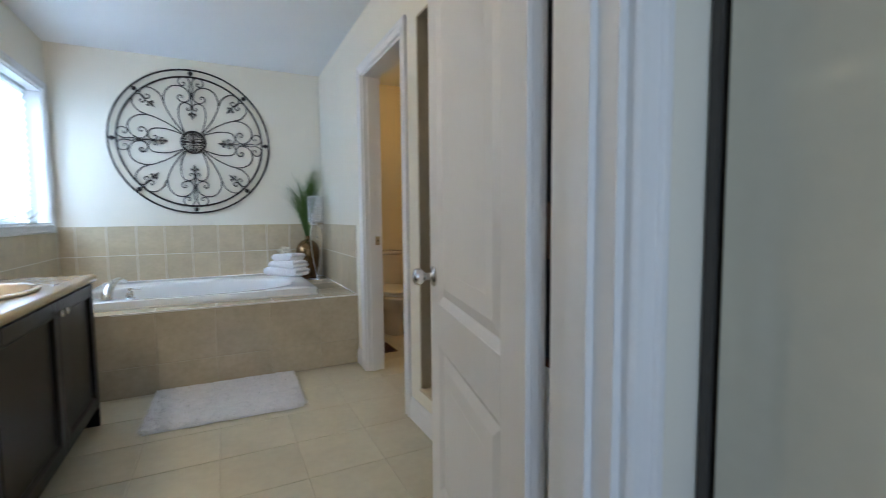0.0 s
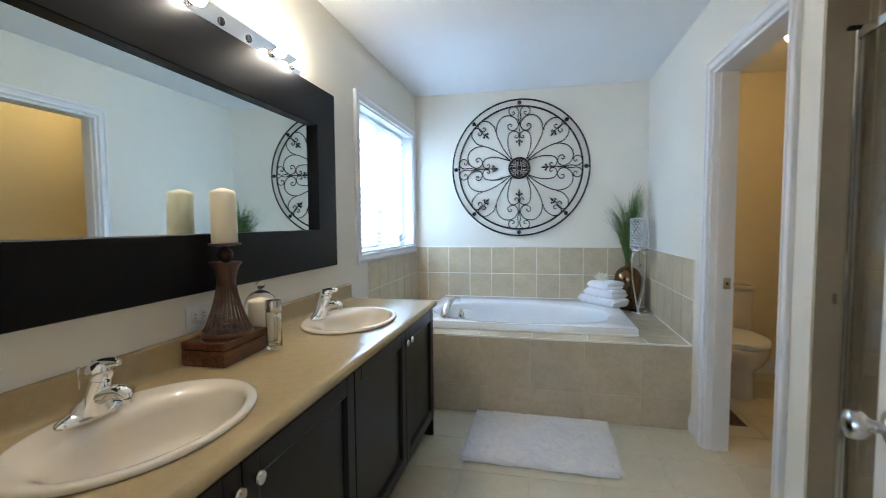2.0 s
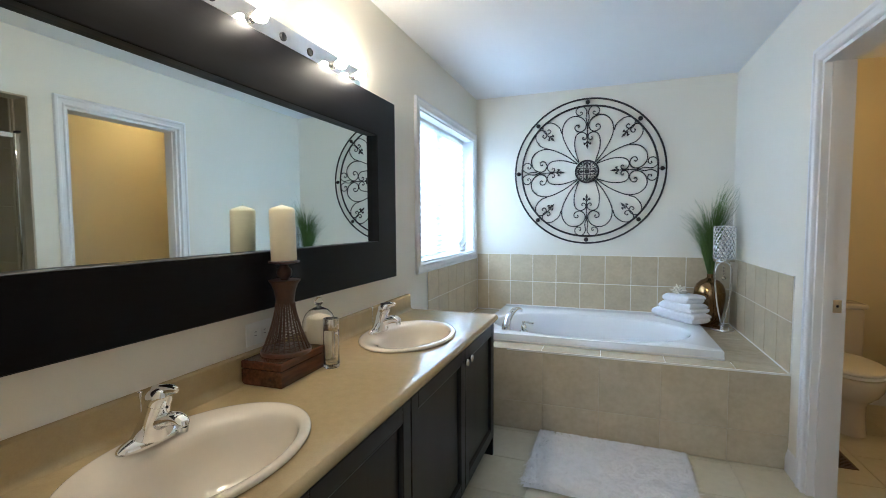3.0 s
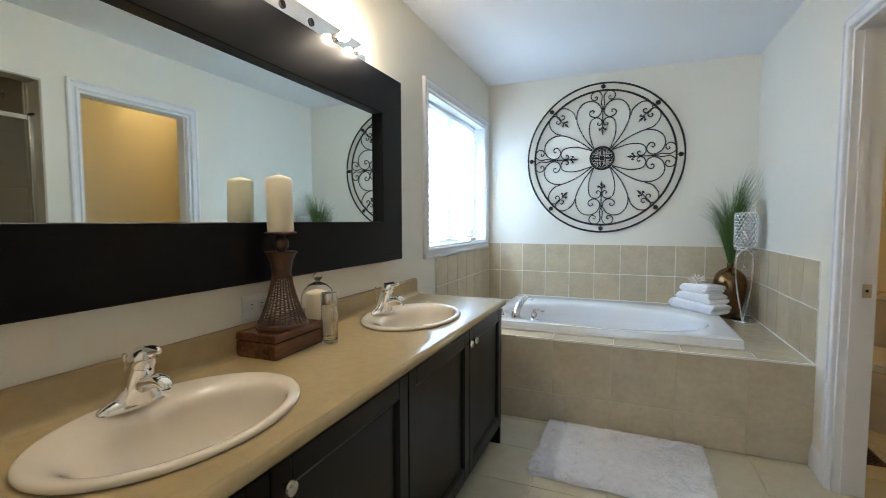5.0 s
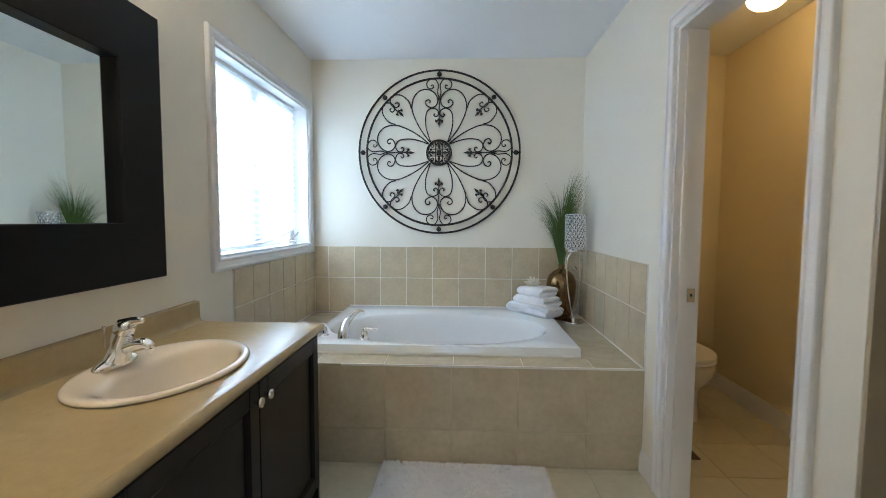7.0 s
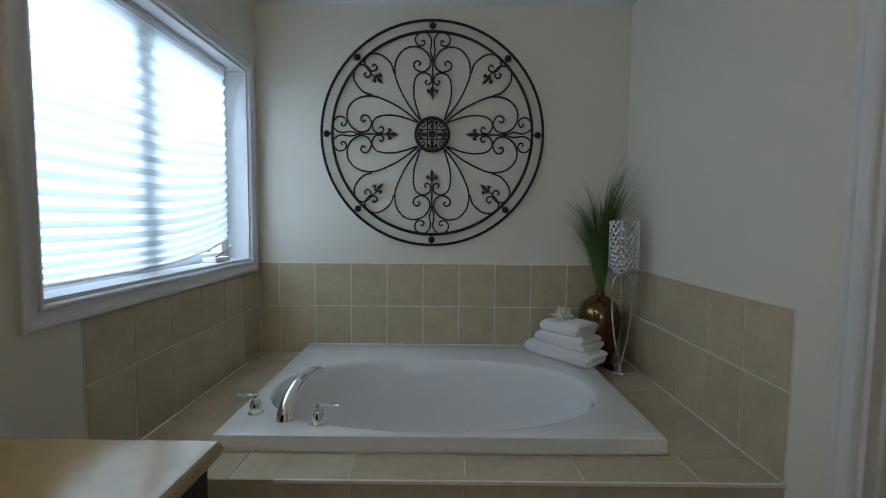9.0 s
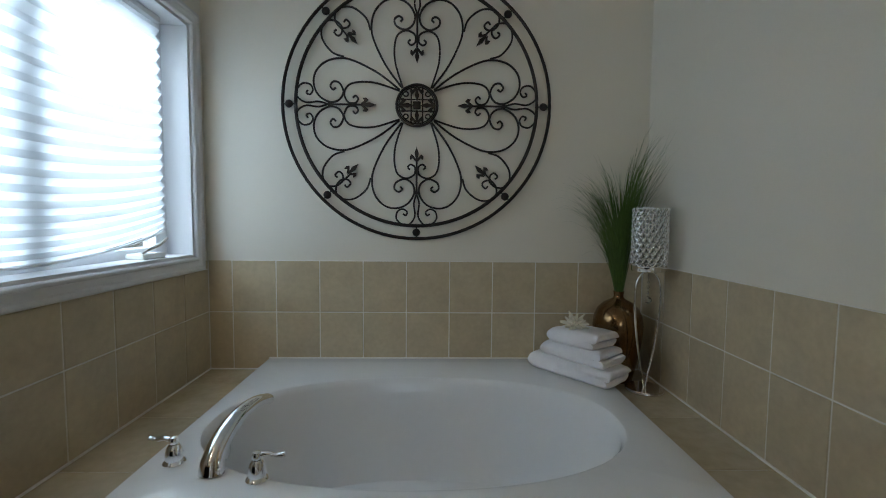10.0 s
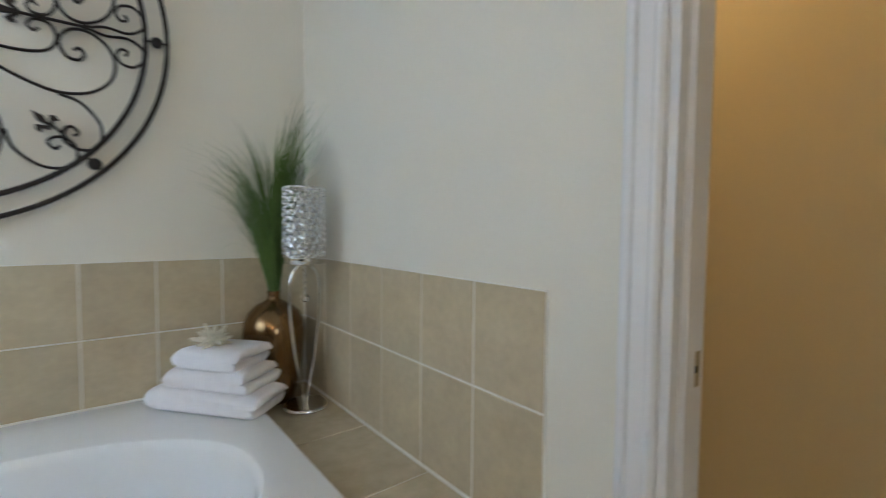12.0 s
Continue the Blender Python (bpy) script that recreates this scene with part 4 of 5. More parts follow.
bm = bmesh.new()
lathe(bm, [(0, 0.012), (0.02, 0.0115), (0.031, 0.008), (0.034, 0.002), (0.034, -0.01)], 28)
bm.transform(pose(-0.748, 3.815, TZ - 0.105, 0, 78, 0))
part("overflow_plate", bm, CHROME, tub, "round chrome overflow plate", smooth=40)
bm = bmesh.new()
yc = YB - 0.0085
tube(bm, [(TX0, yc, TZ + 0.001), (TX1, yc, TZ + 0.001)], 0.005, 6)
tube(bm, [(XL + 0.009, yc, ZD + 0.002), (TX0, yc, ZD + 0.002)], 0.004, 6)
tube(bm, [(TX1, yc, ZD + 0.002), (XR - 0.009, yc, ZD + 0.002)], 0.004, 6)
tube(bm, [(XL + 0.009, 3.22, ZD + 0.002), (XL + 0.009, yc, ZD + 0.002)], 0.004, 6)
tube(bm, [(XR - 0.009, 3.24, ZD + 0.002), (XR - 0.009, yc, ZD + 0.002)], 0.004, 6)
tube(bm, [(XL + 0.009, yc, ZD), (XL + 0.009, yc, 1.036)], 0.003, 6)
tube(bm, [(XR - 0.009, yc, ZD), (XR - 0.009, yc, 1.036)], 0.003, 6)
for p, q in (((TX0, TY0), (TX1, TY0)), ((TX0, TY0), (TX0, yc)), ((TX1, TY0), (TX1, yc))):
    k = Vector((math.copysign(0.004, -p[0]) if p[0] == q[0] else 0, 0.004 if p[1] == q[1] else 0))
    tube(bm, [(p[0] + k.x, p[1] + k.y, ZD + 0.004), (q[0] + k.x, q[1] + k.y, ZD + 0.004)], 0.0085, 8)
structure("trim_caulk", bm, mat("white_caulk", (0.78, 0.76, 0.72), 0.5, vary=0.03, scale=20), "white caulk bead round the bathtub", "caulk", smooth=60)


# ---- towels on the tub corner ----
def towel(cx, cy, z, length, width, thick, turn, seed, label):
    t = thing("folded_towel", label, "towel", "stacked white towels", at=pose(cx, cy, z, 0, 0, turn))
    bm = bmesh.new()
    # two thick folded lobes at the open end, carried across the towel's width
    n = 20
    outline = []
    half = length / 2
    split = 0.5 + 0.06 * math.sin(seed * 2.3)
    for k, (z0, z1) in enumerate(((0.0, thick * split), (thick * split, thick))):
        out = half - (0.012 if (k + int(seed)) % 2 else 0.0)
        hgt = z1 - z0
        for q in range(9):
            a = -math.pi / 2 + math.pi * q / 8
            outline.append((out - hgt * 0.5 + hgt * 0.5 * math.cos(a), z0 + hgt * 0.5 + hgt * 0.485 * math.sin(a)))
        if k == 0:
            outline += [(out - 0.045, z1 - 0.0008), (out - 0.06, z1), (out - 0.045, z1 + 0.0008)]
    outline += [(half - 0.06, thick + 0.001), (0.0, thick + 0.002), (-half + 0.05, thick + 0.001)]
    for q in range(9):
        a = math.pi / 2 + math.pi * q / 8
        outline.append((-half + thick * 0.5 + thick * 0.5 * math.cos(a), thick / 2 + thick / 2 * math.sin(a)))
    outline += [(0.0, 0.0), (half - 0.05, 0.0)]
    rings = []
    rr = thick * 0.4
    stations = [(-width / 2 + rr - rr * math.sin(q), math.cos(q)) for q in (1.45, 1.2, 0.9, 0.6, 0.3)]
    stations += [((width / 2 - rr) * (-1 + 2 * i / n), 1.0) for i in range(n + 1)]
    stations += [(width / 2 - rr + rr * math.sin(q), math.cos(q)) for q in (0.3, 0.6, 0.9, 1.2, 1.45)]
    for y, pinch in stations:
        v = 2 * y / width
        ring = []
        for a, b in outline:
            d = noise.noise(Vector((a * 14 + seed, y * 14, b * 30))) * 0.0055
            sag = noise.noise(Vector((a * 5 + seed * 3, y * 6, seed))) * 0.011
            ring.append(bm.verts.new((a * (1 - 0.02 * abs(v) ** 6) + d, y + d * 0.6, max(0, thick / 2 + (b - thick / 2) * (0.45 + 0.55 * pinch) + (d + sag if b > thick * 0.6 else sag * b / thick)))))
        rings.append(ring)
    m = len(outline)
    for a, b in zip(rings, rings[1:]):
        for k in range(m):
            bm.faces.new((a[k], a[(k + 1) % m], b[(k + 1) % m], b[k]))
    bm.faces.new(rings[0][::-1])
    bm.faces.new(rings[-1])
    part("cloth", bm, TOWEL, t, smooth=55)


towel(0.562, 4.243, TZ + 0.001, 0.408, 0.172, 0.073, -51, 1.0, "large white folded terry towel at the stack's foot")
towel(0.583, 4.248, TZ + 0.068, 0.31, 0.18, 0.068, -51, 4.0, "medium white folded terry towel in the stack")
towel(0.584, 4.25, TZ + 0.131, 0.25, 0.172, 0.066, -53, 9.0, "small white folded terry towel on the stack")
coral = thing("coral_ornament", "ivory spiky coral flower on the towels", "ornament", at=pose(0.551, 4.25, TZ + 0.131 + 0.066 + 0.018))
bm = bmesh.new()
rnd = random.Random(4)
bmesh.ops.create_icosphere(bm, subdivisions=1, radius=0.018)
part("core", bm, SHELLW, coral)
for k in range(46):
    z = 1 - 2 * (k + 0.5) / 46
    a = k * 2.39996
    r = math.sqrt(1 - z * z)
    d = Vector((r * math.cos(a), r * math.sin(a), z))
    if d.z < -0.55:
        continue
    ln = rnd.uniform(0.046, 0.07) * (0.75 if d.z < -0.2 else 1)
    bm = bmesh.new()
    tube(bm, [d * 0.012, d * ln * 0.6, d * ln], lambda f: 0.0115 * (1 - 0.75 * f), 5)
    part("spike", bm, SHELLW, coral)

# ---- vase, grass, crystal lamp in the corner ----
VX0, VY_0 = 0.772, 4.333
vase = thing("vase", "polished bronze bottle-shaped ceramic vase on the deck", "vase", at=pose(VX0, VY_0, ZD))
bm = bmesh.new()
lathe(bm, [(0, 0), (0.062, 0), (0.067, 0.004), (0.081, 0.06), (0.096, 0.13), (0.105, 0.2), (0.1075, 0.25), (0.103, 0.29), (0.088, 0.325), (0.062, 0.351), (0.034, 0.365), (0.023, 0.372), (0.0205, 0.382), (0.022, 0.395), (0.0245, 0.402), (0.021, 0.402), (0.017, 0.385), (0.017, 0.36)], 56)
part("body", bm, BRONZE, vase, smooth=60)
grass = thing("grass_plant", "tall green artificial grass arranged in the vase", "plant", at=pose(VX0, VY_0, ZD + 0.395))
rnd = random.Random(11)
bm = bmesh.new()


def blade(bm, az, lean, length, curl, width):
    base = Vector((rnd.uniform(-0.012, 0.012), rnd.uniform(-0.012, 0.012), -0.02))
    h = Vector((math.cos(az), math.sin(az), 0))
    prev = None
    p, ang = base, lean * 0.3
    n = 7
    side = Vector((-h.y, h.x, 0))
    if abs(side.x) < 0.5:
        side = (side + Vector((0.6, 0, 0))).normalized()
    for i in range(n + 1):
        f = i / n
        w = width * (1 - f) ** 0.7 + 0.0002
        a, b = bm.verts.new(p - side * w), bm.verts.new(p + side * w + h * w * 0.4)
        if prev:
            bm.faces.new((prev[0], prev[1], b, a))
        prev = (a, b)
        ang += (lean * 1.4 * f + curl * f ** 3 * 4) / n
        p = p + (h * math.sin(ang) + Vector((0, 0, 1)) * math.cos(ang)) * (length / n)
        p.x = min(p.x, 0.163)
        p.y = min(p.y, 0.118)


for k in range(20):              # fuller sprays that arch out over the tub
    az0, lean0, len0 = rnd.gauss(205, 36), rnd.uniform(0.12, 0.72), rnd.uniform(0.44, 0.64)
    bm = bmesh.new()
    for j in range(14):
        blade(bm, math.radians(az0 + rnd.gauss(0, 12)), max(0.05, lean0 + rnd.gauss(0, 0.1)), len0 * rnd.uniform(0.66, 1.06), rnd.uniform(0.3, 1.6) * (0.5 + lean0), 0.0024)
    part("spray", bm, GRASS, grass)
for k in range(17):              # taller sprays that lean into the corner
    az0, lean0, len0 = rnd.gauss(-30, 36), rnd.uniform(0.1, 0.46), rnd.uniform(0.55, 0.79)
    bm = bmesh.new()
    for j in range(13):
        blade(bm, math.radians(az0 + rnd.gauss(0, 16)), max(0.03, lean0 + rnd.gauss(0, 0.07)), len0 * rnd.uniform(0.62, 1.04), rnd.uniform(0.0, 0.8), 0.0023)
    part("spray", bm, GRASS, grass)
for k in range(34):              # single stray blades
    bm = bmesh.new()
    blade(bm, math.radians(rnd.gauss(200, 30)), rnd.uniform(0.5, 1.05), rnd.uniform(0.34, 0.62), rnd.uniform(0.3, 1.2), 0.0015)
    part("blade", bm, GRASS, grass)

LX, LY = 0.828, 4.178
lamp = thing("candle_lamp", "chrome candle stand with a crystal-beaded cylinder shade", "candle stand", at=pose(LX, LY, ZD))
bm = bmesh.new()
lathe(bm, [(0, 0), (0.074, 0), (0.076, 0.003), (0.076, 0.018), (0.073, 0.022), (0.0, 0.023)], 40)
part("base", bm, CHROME, lamp, smooth=40)
bm = bmesh.new()
for dx in (1, -1):
    tube(bm, spline([(0.003 * dx, 0, 0.022), (0.012 * dx, 0, 0.075), (0.034 * dx, 0, 0.19), (0.05 * dx, 0, 0.32), (0.053 * dx, 0, 0.42), (0.044 * dx, 0, 0.475), (0.02 * dx, 0, 0.503), (0, 0, 0.507)], 6), 0.005, 8)
part("loop", bm, CHROME, lamp, smooth=60)
bm = bmesh.new()
tube(bm, [(0, 0.0, 0.505), (0, 0, 0.40)], 0.0008, 4)
for k, z in enumerate((0.487, 0.465, 0.443, 0.42)):
    lathe(bm, [(0, -0.007), (0.0055, -0.002), (0.0055, 0.002), (0, 0.007)], 8, (0, 0, z))
lathe(bm, [(0, -0.016), (0.009, -0.012), (0.0155, -0.004), (0.0155, 0.004), (0.009, 0.012), (0, 0.016)], 12, (0, 0, 0.39))
part("hanging_crystals", bm, GLASS, lamp, "clear hanging crystal drops")
bm = bmesh.new()
lathe(bm, [(0, 0.507), (0.03, 0.509), (0.0655, 0.511), (0.068, 0.514), (0.068, 0.53), (0.066, 0.53), (0.0655, 0.516), (0, 0.514)], 40)
part("cup", bm, CHROME, lamp, smooth=40)
bm = bmesh.new()
R, ROWS, COLS = 0.067, 11, 17
Z0, Z1 = 0.532, 0.768
for z in (Z0, Z1):
    tube(bm, [(R * math.cos(q * math.tau / 40), R * math.sin(q * math.tau / 40), z) for q in range(40)], 0.0026, 6, closed=True)
for r in range(ROWS):
    for c in range(COLS):
        for d in (1, -1):
            a0, a1 = (c + 0.5 * (r % 2)) * math.tau / COLS, (c + 0.5 * (r % 2) + 0.5 * d) * math.tau / COLS
            z0, z1 = Z0 + (Z1 - Z0) * r / ROWS, Z0 + (Z1 - Z0) * (r + 1) / ROWS
            am, rm = (a0 + a1) / 2 + 0.06 * d, R + 0.003
            tube(bm, [(R * math.cos(a0), R * math.sin(a0), z0), (rm * math.cos(am), rm * math.sin(am), (z0 + z1) / 2), (R * math.cos(a1), R * math.sin(a1), z1)], 0.0031, 5)
part("shade_lattice", bm, CHROME, lamp, "silver wire lattice")
bm = bmesh.new()
for r in range(ROWS):
    for c in range(COLS):
        a = (c + 0.5 * (r % 2) + 0.5) * math.tau / COLS
        z = Z0 + (Z1 - Z0) * (r + 0.5) / ROWS
        lathe(bm, [(0, -0.0075), (0.006, -0.003), (0.006, 0.003), (0, 0.0075)], 6, (R * math.cos(a), R * math.sin(a), z))
tagged(part("beading", bm, GLASS, lamp, "bright faceted crystal beads"), kind="stuff")

# ---- bath mat ----
rug = thing("bath_mat", "white shaggy bath mat on the tiled floor", "bath mat", at=pose(0.05, 2.905, 0.0, 0, 0, -1.2))
RW, RH = 0.40, 0.30
bm = bmesh.new()
NX, NY = 40, 30
g = []
for i in range(NX + 1):
    row = []
    for j in range(NY + 1):
        u, v = -1 + 2 * i / NX, -1 + 2 * j / NY
        e = min(1, (1 - abs(u)) * 12, (1 - abs(v)) * 9)
        wob = 0.006 * noise.noise(Vector((u * 5, v * 5, 3)))
        row.append(bm.verts.new((u * RW * (1 + 0.012 * math.sin(9 * v)) + wob, v * RH * (1 + 0.012 * math.sin(11 * u)) + wob, 0.002 + 0.018 * max(0, e) ** 0.5)))
    g.append(row)
for i in range(NX):
    for j in range(NY):
        bm.faces.new((g[i][j], g[i + 1][j], g[i + 1][j + 1], g[i][j + 1]))
part("backing", bm, MATPILE, rug, smooth=60)
rnd = random.Random(21)
vs, fs = [], []
for k in range(24000):
    x, y = rnd.uniform(-1, 1), rnd.uniform(-1, 1)
    edge = max(abs(x), abs(y)) > 0.95
    # neighbouring strands lie together in locks
    lock = noise.noise(Vector((x * 9, y * 7, 5)))
    a = 7 * noise.noise(Vector((x * 6, y * 5, 9))) + rnd.uniform(-0.7, 0.7)
    if edge:
        a = math.atan2(y * abs(y) ** 20, x * abs(x) ** 20) + rnd.uniform(-0.7, 0.7)
    ln = rnd.uniform(0.014, 0.028) * (rnd.uniform(0.8, 1.7) if edge else 1)
    h = Vector((math.cos(a), math.sin(a), 0))
    s = Vector((-h.y, h.x, 0)) * rnd.uniform(0.0011, 0.002)
    b = Vector((x * RW, y * RH, 0.014))
    tip = b + h * ln * rnd.uniform(0.4, 1.0) + Vector((0, 0, rnd.uniform(0.005, 0.014) + 0.007 * lock if not edge else rnd.uniform(-0.006, 0.006)))
    mid = b + h * ln * 0.3 + Vector((0, 0, 0.0105 + 0.004 * lock))
    i = len(vs)
    vs += [b - s, b + s, mid + s * 1.3, mid - s * 1.3, tip]
    fs += [(i, i + 1, i + 2, i + 3), (i + 3, i + 2, i + 4)]
me = bpy.data.meshes.new("shag")
me.from_pydata([tuple(v) for v in vs], [], fs)
me.materials.append(MATPILE)
pile = new("shag", me)
pile.parent = rug
tagged(pile, "long shaggy white pile", kind="stuff")

# ---- toilet room ----
CX, CY = 1.475, YB - 0.012
toilet = thing("toilet", "white porcelain toilet with its lid closed", "toilet", at=pose(CX, CY, 0))


def oval_loft(rows, n=40):
    """Stacked ovals: (z, centre y, half width, half length)."""
    bm = bmesh.new()
    rings = [[bm.verts.new((w * math.cos(q * math.tau / n), cy + l * math.sin(q * math.tau / n) * (1.0 if math.sin(q * math.tau / n) < 0 else 0.9), z)) for q in range(n)] for z, cy, w, l in rows]
    for a, b in zip(rings, rings[1:]):
        for i in range(n):
            bm.faces.new((a[i], a[(i + 1) % n], b[(i + 1) % n], b[i]))
    bm.faces.new(rings[0][::-1])
    bm.faces.new(rings[-1])
    return bm


part("pedestal", oval_loft([(0, -0.38, 0.118, 0.28), (0.02, -0.38, 0.115, 0.275), (0.1, -0.385, 0.106, 0.265), (0.19, -0.40, 0.104, 0.258), (0.225, -0.425, 0.118, 0.264), (0.255, -0.445, 0.152, 0.274), (0.29, -0.455, 0.175, 0.28), (0.34, -0.46, 0.185, 0.287), (0.365, -0.46, 0.185, 0.287), (0.375, -0.46, 0.178, 0.28)]), PORCELAIN, toilet, smooth=60)
part("trapway", oval_loft([(0, -0.2, 0.15, 0.09), (0.09, -0.2, 0.145, 0.09), (0.13, -0.2, 0.10, 0.08)]), PORCELAIN, toilet, smooth=60)
part("seat", oval_loft([(0.376, -0.455, 0.18, 0.285), (0.38, -0.455, 0.187, 0.292), (0.395, -0.455, 0.187, 0.292), (0.399, -0.455, 0.18, 0.285)]), PLASTIC, toilet, smooth=40)
part("lid", oval_loft([(0.4005, -0.455, 0.182, 0.288), (0.404, -0.455, 0.188, 0.293), (0.415, -0.455, 0.186, 0.29), (0.424, -0.455, 0.165, 0.265), (0.427, -0.455, 0.10, 0.18)]), PLASTIC, toilet, smooth=40)
part("tank", boxes((-0.215, 0.215, -0.2, -0.005, 0.37, 0.715), bevel=0.02), PORCELAIN, toilet, smooth=50)
part("tank_lid", boxes((-0.225, 0.225, -0.212, -0.001, 0.717, 0.75), bevel=0.01), PORCELAIN, toilet, smooth=50)
part("tank_neck", boxes((-0.12, 0.12, -0.24, -0.03, 0.3, 0.375), bevel=0.02), PORCELAIN, toilet, smooth=50)
bm = bmesh.new()
tube(bm, [(-0.16, -0.2, 0.67), (-0.16, -0.222, 0.67), (-0.11, -0.226, 0.662)], 0.006, 8)
part("flush_lever", bm, CHROME, toilet, "chrome flush lever", smooth=40)
remote = thing("tissue_box", "small dark box lying on the toilet tank", "box")
part("case", boxes((1.32, 1.41, YB - 0.16, YB - 0.08, 0.75, 0.772), bevel=0.004), BLACK, remote)
vent = thing("floor_register", "dark brown metal floor vent register", "vent")
part("frame", boxes((1.155, 1.295, 3.35, 3.36, 0.0, 0.006), (1.155, 1.295, 3.61, 3.62, 0.0, 0.006), (1.155, 1.165, 3.36, 3.61, 0.0, 0.006), (1.285, 1.295, 3.36, 3.61, 0.0, 0.006)), BROWNMETAL, vent)
part("backing", boxes((1.165, 1.285, 3.36, 3.61, 0.0, 0.001)), BLACK, vent)
for k in range(14):
    y = 3.368 + 0.0178 * k
    part("slat", boxes((1.165, 1.285, y, y + 0.007, 0.0015, 0.005)), BROWNMETAL, vent)
globe = thing("ceiling_light", "lit white glass globe ceiling light", "ceiling light", at=pose(1.525, 3.37, ZC - 0.012))
bm = bmesh.new()
lathe(bm, [(0, 0.012), (0.085, 0.012), (0.09, -0.006), (0.088, -0.022), (0, -0.022)], 36)
part("canopy", bm, NICKEL, globe, smooth=40)
bm = bmesh.new()
lathe(bm, [(0.055, -0.023), (0.076, -0.04), (0.089, -0.066), (0.09, -0.092), (0.08, -0.118), (0.06, -0.138), (0.032, -0.15), (0, -0.154)], 36)
part("glass_shade", bm, GLOBEGLOW, globe, "glowing white glass", smooth=60)

# ---- shower ----
xs0, xs1 = XR + 0.003, XR + T
structure("jamb_shower", boxes((xs0, xs1, SY1 - 0.01, SY1, SZ0 + 0.012, SZ1), (xs0, xs1, SY0, SY0 + 0.01, SZ0 + 0.012, SZ1), (xs0, xs1, SY0 + 0.01, SY1 - 0.01, SZ1 - 0.01, SZ1)), JAMBTILE, "beige tiled shower opening", "jamb")
structure("sill_shower", boxes((XR - 0.006, xs1 + 0.01, SY0, SY1, SZ0, SZ0 + 0.012), bevel=0.002), TILE, "beige tiled shower sill", "sill")
structure("shower_base", boxes((XR + T + 0.02, 1.95, 1.0, TS - 0.07, 0.0, 0.08)), ACRYLIC, "white shower base", "shower base")
sdoor = thing("shower_door", "chrome-framed clear glass shower door", "shower door")
xg = 1.03
part("post", boxes((xg - 0.013, xg + 0.013, SY1 - 0.034, SY1 - 0.012, SZ0 + 0.013, 1.86), bevel=0.003), CHROME, sdoor)
part("post", boxes((xg - 0.013, xg + 0.013, SY0 + 0.012, SY0 + 0.034, SZ0 + 0.013, 1.86), bevel=0.003), CHROME, sdoor)
part("rail", boxes((xg - 0.013, xg + 0.013, SY0 + 0.034, SY1 - 0.034, 1.83, 1.86), bevel=0.003), CHROME, sdoor)
part("rail", boxes((xg - 0.013, xg + 0.013, SY0 + 0.034, SY1 - 0.034, SZ0 + 0.013, SZ0 + 0.04), bevel=0.003), CHROME, sdoor)
part("glass_panel", boxes((xg - 0.003, xg + 0.003, SY0 + 0.034, SY1 - 0.034, SZ0 + 0.04, 1.83)), SHGLASS, sdoor).visible_shadow = False
for z in (1.862, SZ0 + 0.013):
    part("pivot_cap", boxes((xg - 0.03, xg + 0.014, SY1 - 0.03, SY1 - 0.011, z, z + 0.012), bevel=0.003), BLACK, sdoor, "black pivot cap")
part("catch", boxes((xg - 0.035, xg - 0.022, SY1 - 0.014, SY1 - 0.01, 0.985, 1.02), bevel=0.001), NICKEL, sdoor, "small steel catch")


head = thing("shower_head", "chrome shower head on a bent arm, darkened for shade", "shower head", at=pose(1.31, TS - 0.078, 2.02))
bm = bmesh.new()
lathe(bm, [(0, 0), (0.03, 0), (0.03, 0.003), (0.018, 0.01), (0, 0.011)], 24)
bm.transform(pose(0, 0, 0, 90))
part("flange", bm, NICKEL, head, smooth=40)
bm = bmesh.new()
tube(bm, spline([(0, -0.005, 0), (0, -0.05, 0.008), (0, -0.1, 0.0), (0, -0.135, -0.035)], 6), 0.0095, 12)
part("arm", bm, NICKEL, head, smooth=60)
bm = bmesh.new()
lathe(bm, [(0, 0), (0.013, 0), (0.016, -0.02), (0.014, -0.03), (0.024, -0.05), (0.039, -0.085), (0.041, -0.1), (0.036, -0.105), (0, -0.106)], 28)
bm.transform(pose(0, -0.132, -0.028, -32, 0, 0))
# brown colour stands in for chrome seen in the shower's dim warm light
part("spray_face", bm, BROWNMETAL, head, "bell-shaped spray head coloured dark for dim light", smooth=40)


# ---- tiles, last ----
def wall_tiles(parent, axis, face, out, a_cuts, z_cuts, material, depth=0.008, gap=0.005, grout=GROUT):
    """Tiles on an upright face between the cuts along the wall and the cuts in height."""
    a0, a1, z0, z1 = a_cuts[0], a_cuts[-1], z_cuts[0], z_cuts[-1]
    lo, hi = sorted((face, face + out * (depth - 0.0025)))
    part("grout", boxes((lo, hi, a0, a1, z0, z1) if axis == "x" else (a0, a1, lo, hi, z0, z1)), grout, parent)
    for a, b in zip(a_cuts, a_cuts[1:]):
        for c, d in zip(z_cuts, z_cuts[1:]):
            ca, cz = (a + b) / 2, (c + d) / 2
            if axis == "x":
                m = Matrix(((0, 0, out, face), (out, 0, 0, ca), (0, 1, 0, cz), (0, 0, 0, 1)))
            else:
                m = Matrix(((-out, 0, 0, ca), (0, 0, out, face), (0, 1, 0, cz), (0, 0, 0, 1)))
            piece("tile", b - a - gap, d - c - gap, depth, m, material, parent)


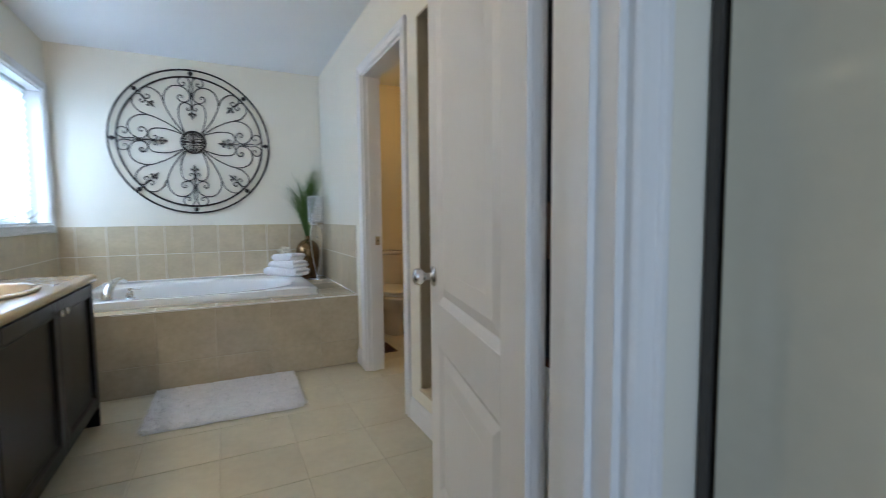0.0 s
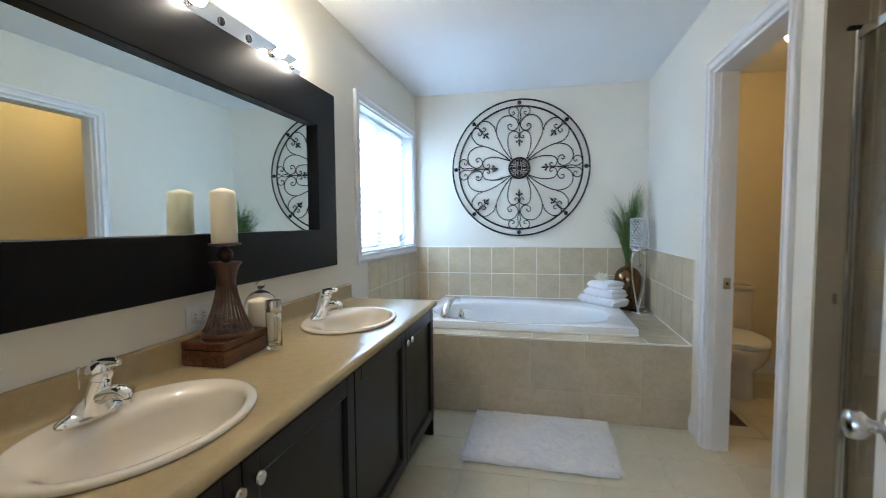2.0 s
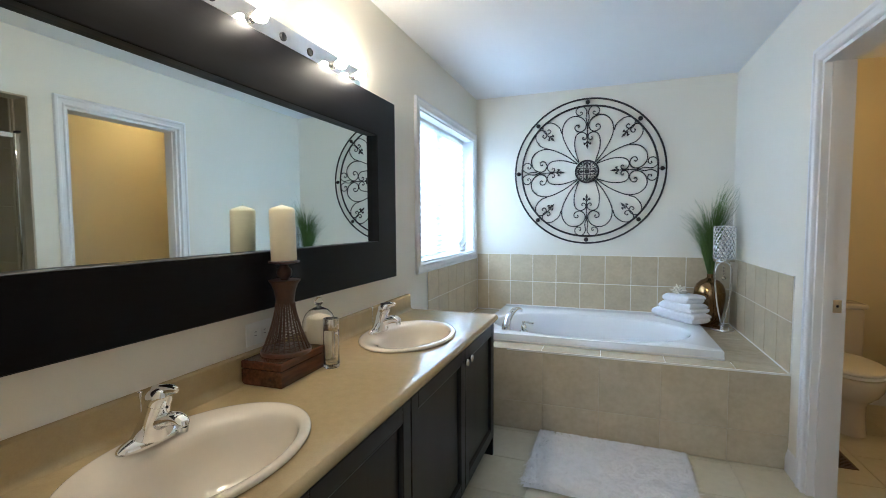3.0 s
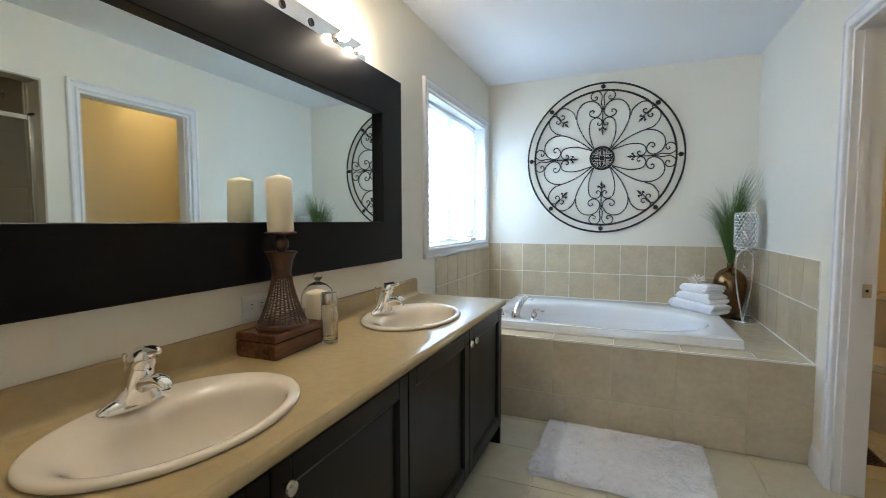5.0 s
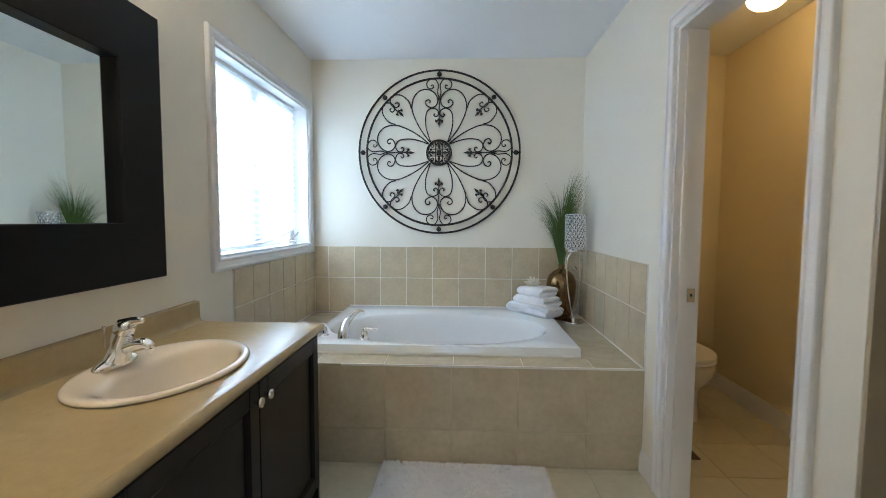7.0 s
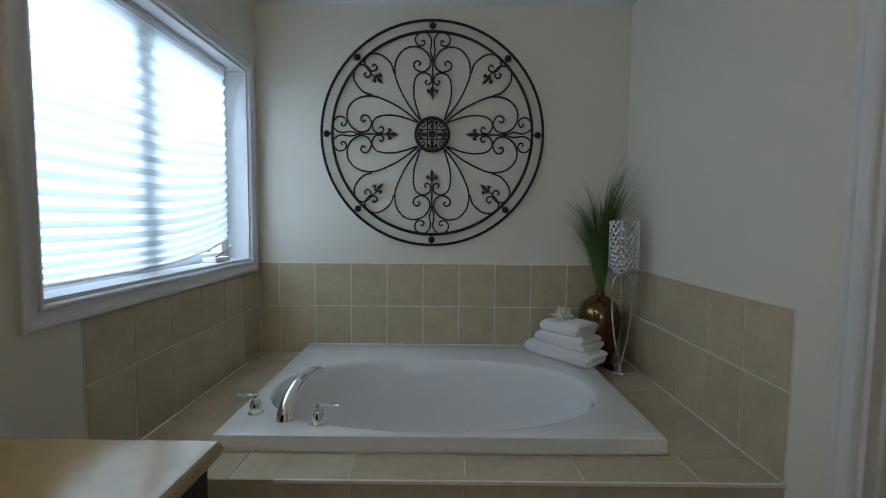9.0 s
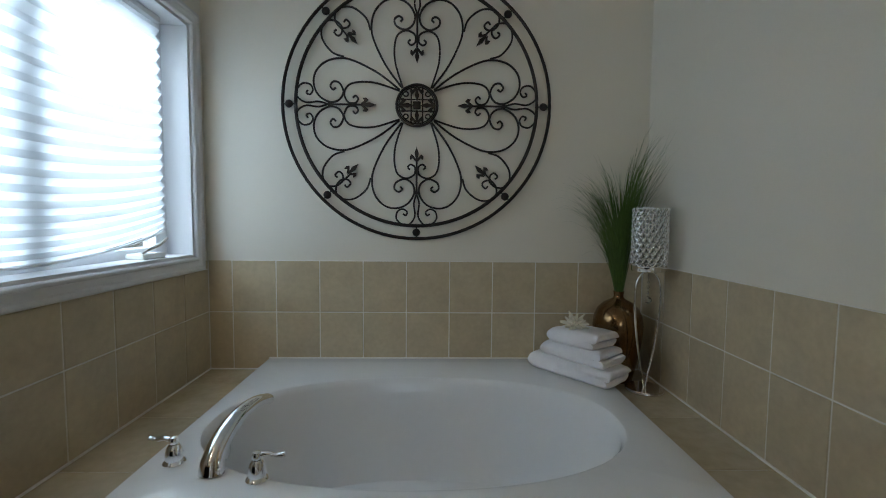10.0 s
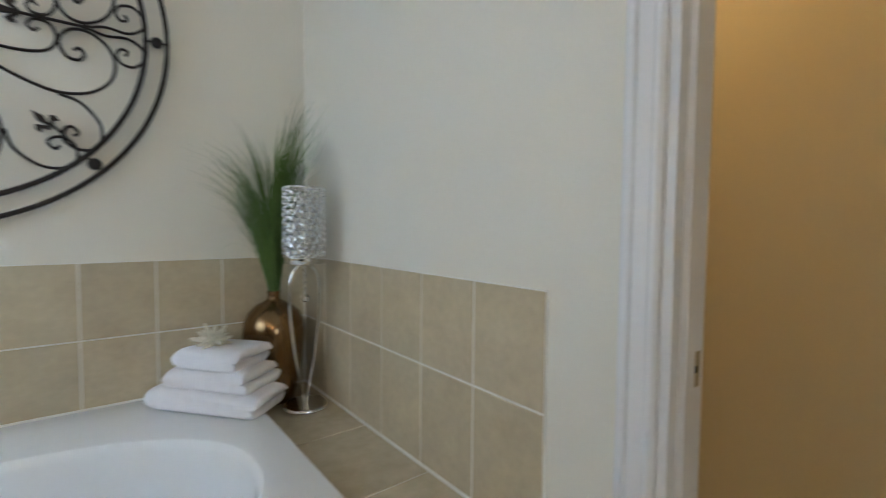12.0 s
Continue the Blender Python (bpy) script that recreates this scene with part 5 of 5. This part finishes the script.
ROWS_Z = [ZD + 0.003, 0.792, 1.036]
wall_tiles(wall_north, "y", YB, -1, [XL + 0.008] + [-0.997 + 0.203 * k for k in range(10)] + [XR - 0.008], ROWS_Z, TILE)
wall_tiles(wall_west, "x", XL, 1, [3.23] + [3.434 + 0.2055 * k for k in range(5)] + [YB], [ZD + 0.003, 0.792, 0.993], TILE)
wall_tiles(wall_west, "x", XL, 1, [WY1 + 0.064, YB], [0.993, 1.036], TILE)
wall_tiles(wall_east, "x", XR, -1, [3.23] + [3.436 + 0.2055 * k for k in range(5)] + [YB], ROWS_Z, TILE)
FRONT = [XL, -1.01, -0.676, -0.341, -0.007, 0.328, 0.662, XR]
wall_tiles(deck, "y", YF + 0.008, -1, FRONT, [0.0, 0.184, ZD - 0.003], DECKTILE, gap=0.003, grout=FGROUT)


def flat_tiles(parent, z, rects, material, depth=0.008, gap=0.004):
    for x0, x1, y0, y1 in rects:
        piece("tile", x1 - x0 - gap, y1 - y0 - gap, depth, Matrix.Translation(((x0 + x1) / 2, (y0 + y1) / 2, z - depth)), material, parent)


DX = [XL, -0.70, -0.35, 0.0, 0.352, 0.70, XR]
rects = [(a, b, YF - 0.004, TY0 - 0.004) for a, b in zip(DX, DX[1:])]
ys = [TY0 - 0.004, 3.60, 3.94, 4.28, YB - 0.008]
rects += [(XL + 0.008, TX0 - 0.004, a, b) for a, b in zip(ys, ys[1:])] + [(TX1 + 0.004, XR - 0.008, a, b) for a, b in zip(ys, ys[1:])]
flat_tiles(deck, ZD, rects, DECKTILE, depth=0.014)
# floor
P = 0.335
xs = [XL + 0.0] + [0.003 + P * k for k in range(-3, 6)] + [TX]
ys = [YN - T] + [2.19 + P * k for k in range(-5, 7)] + [YB]
rects = []
for a, b in zip(xs, xs[1:]):
    for c, d in zip(ys, ys[1:]):
        if b <= XR + 0.07:
            d = min(d, YF)
        if d - c > 0.02 and b - a > 0.01 and not (b > XR + 0.08 and d < TS):
            rects.append((a, b, c, d))
flat_tiles(floor, 0.0, rects, FLOORTILE, depth=0.006, gap=0.0025)
part("passage_floor", boxes((-1.28, 0.78, -1.9, YN - T, -0.004, 0.004)), mat("oak_floor", (0.30, 0.19, 0.1), 0.35, vary=0.15, scale=5, fine=40, stretch=(1, 0.1, 1)), floor)
shower_wall = bpy.data.objects["wall_shower"]
cuts = [0.08, 0.42, 0.76, 1.1, 1.44, 1.78, 2.12, ZC]
wall_tiles(shower_wall, "x", 1.95, -1, [1.0, 1.34, 1.68, TS - 0.07], cuts, SHOWERTILE, grout=FGROUT)
wall_tiles(shower_wall, "y", TS - 0.07, -1, [XR + T + 0.02, 1.42, 1.76, 1.942], cuts, SHOWERTILE, grout=FGROUT)
wall_tiles(shower_wall, "y", 1.0, 1, [XR + T + 0.02, 1.42, 1.76, 1.942], cuts, SHOWERTILE, grout=FGROUT)
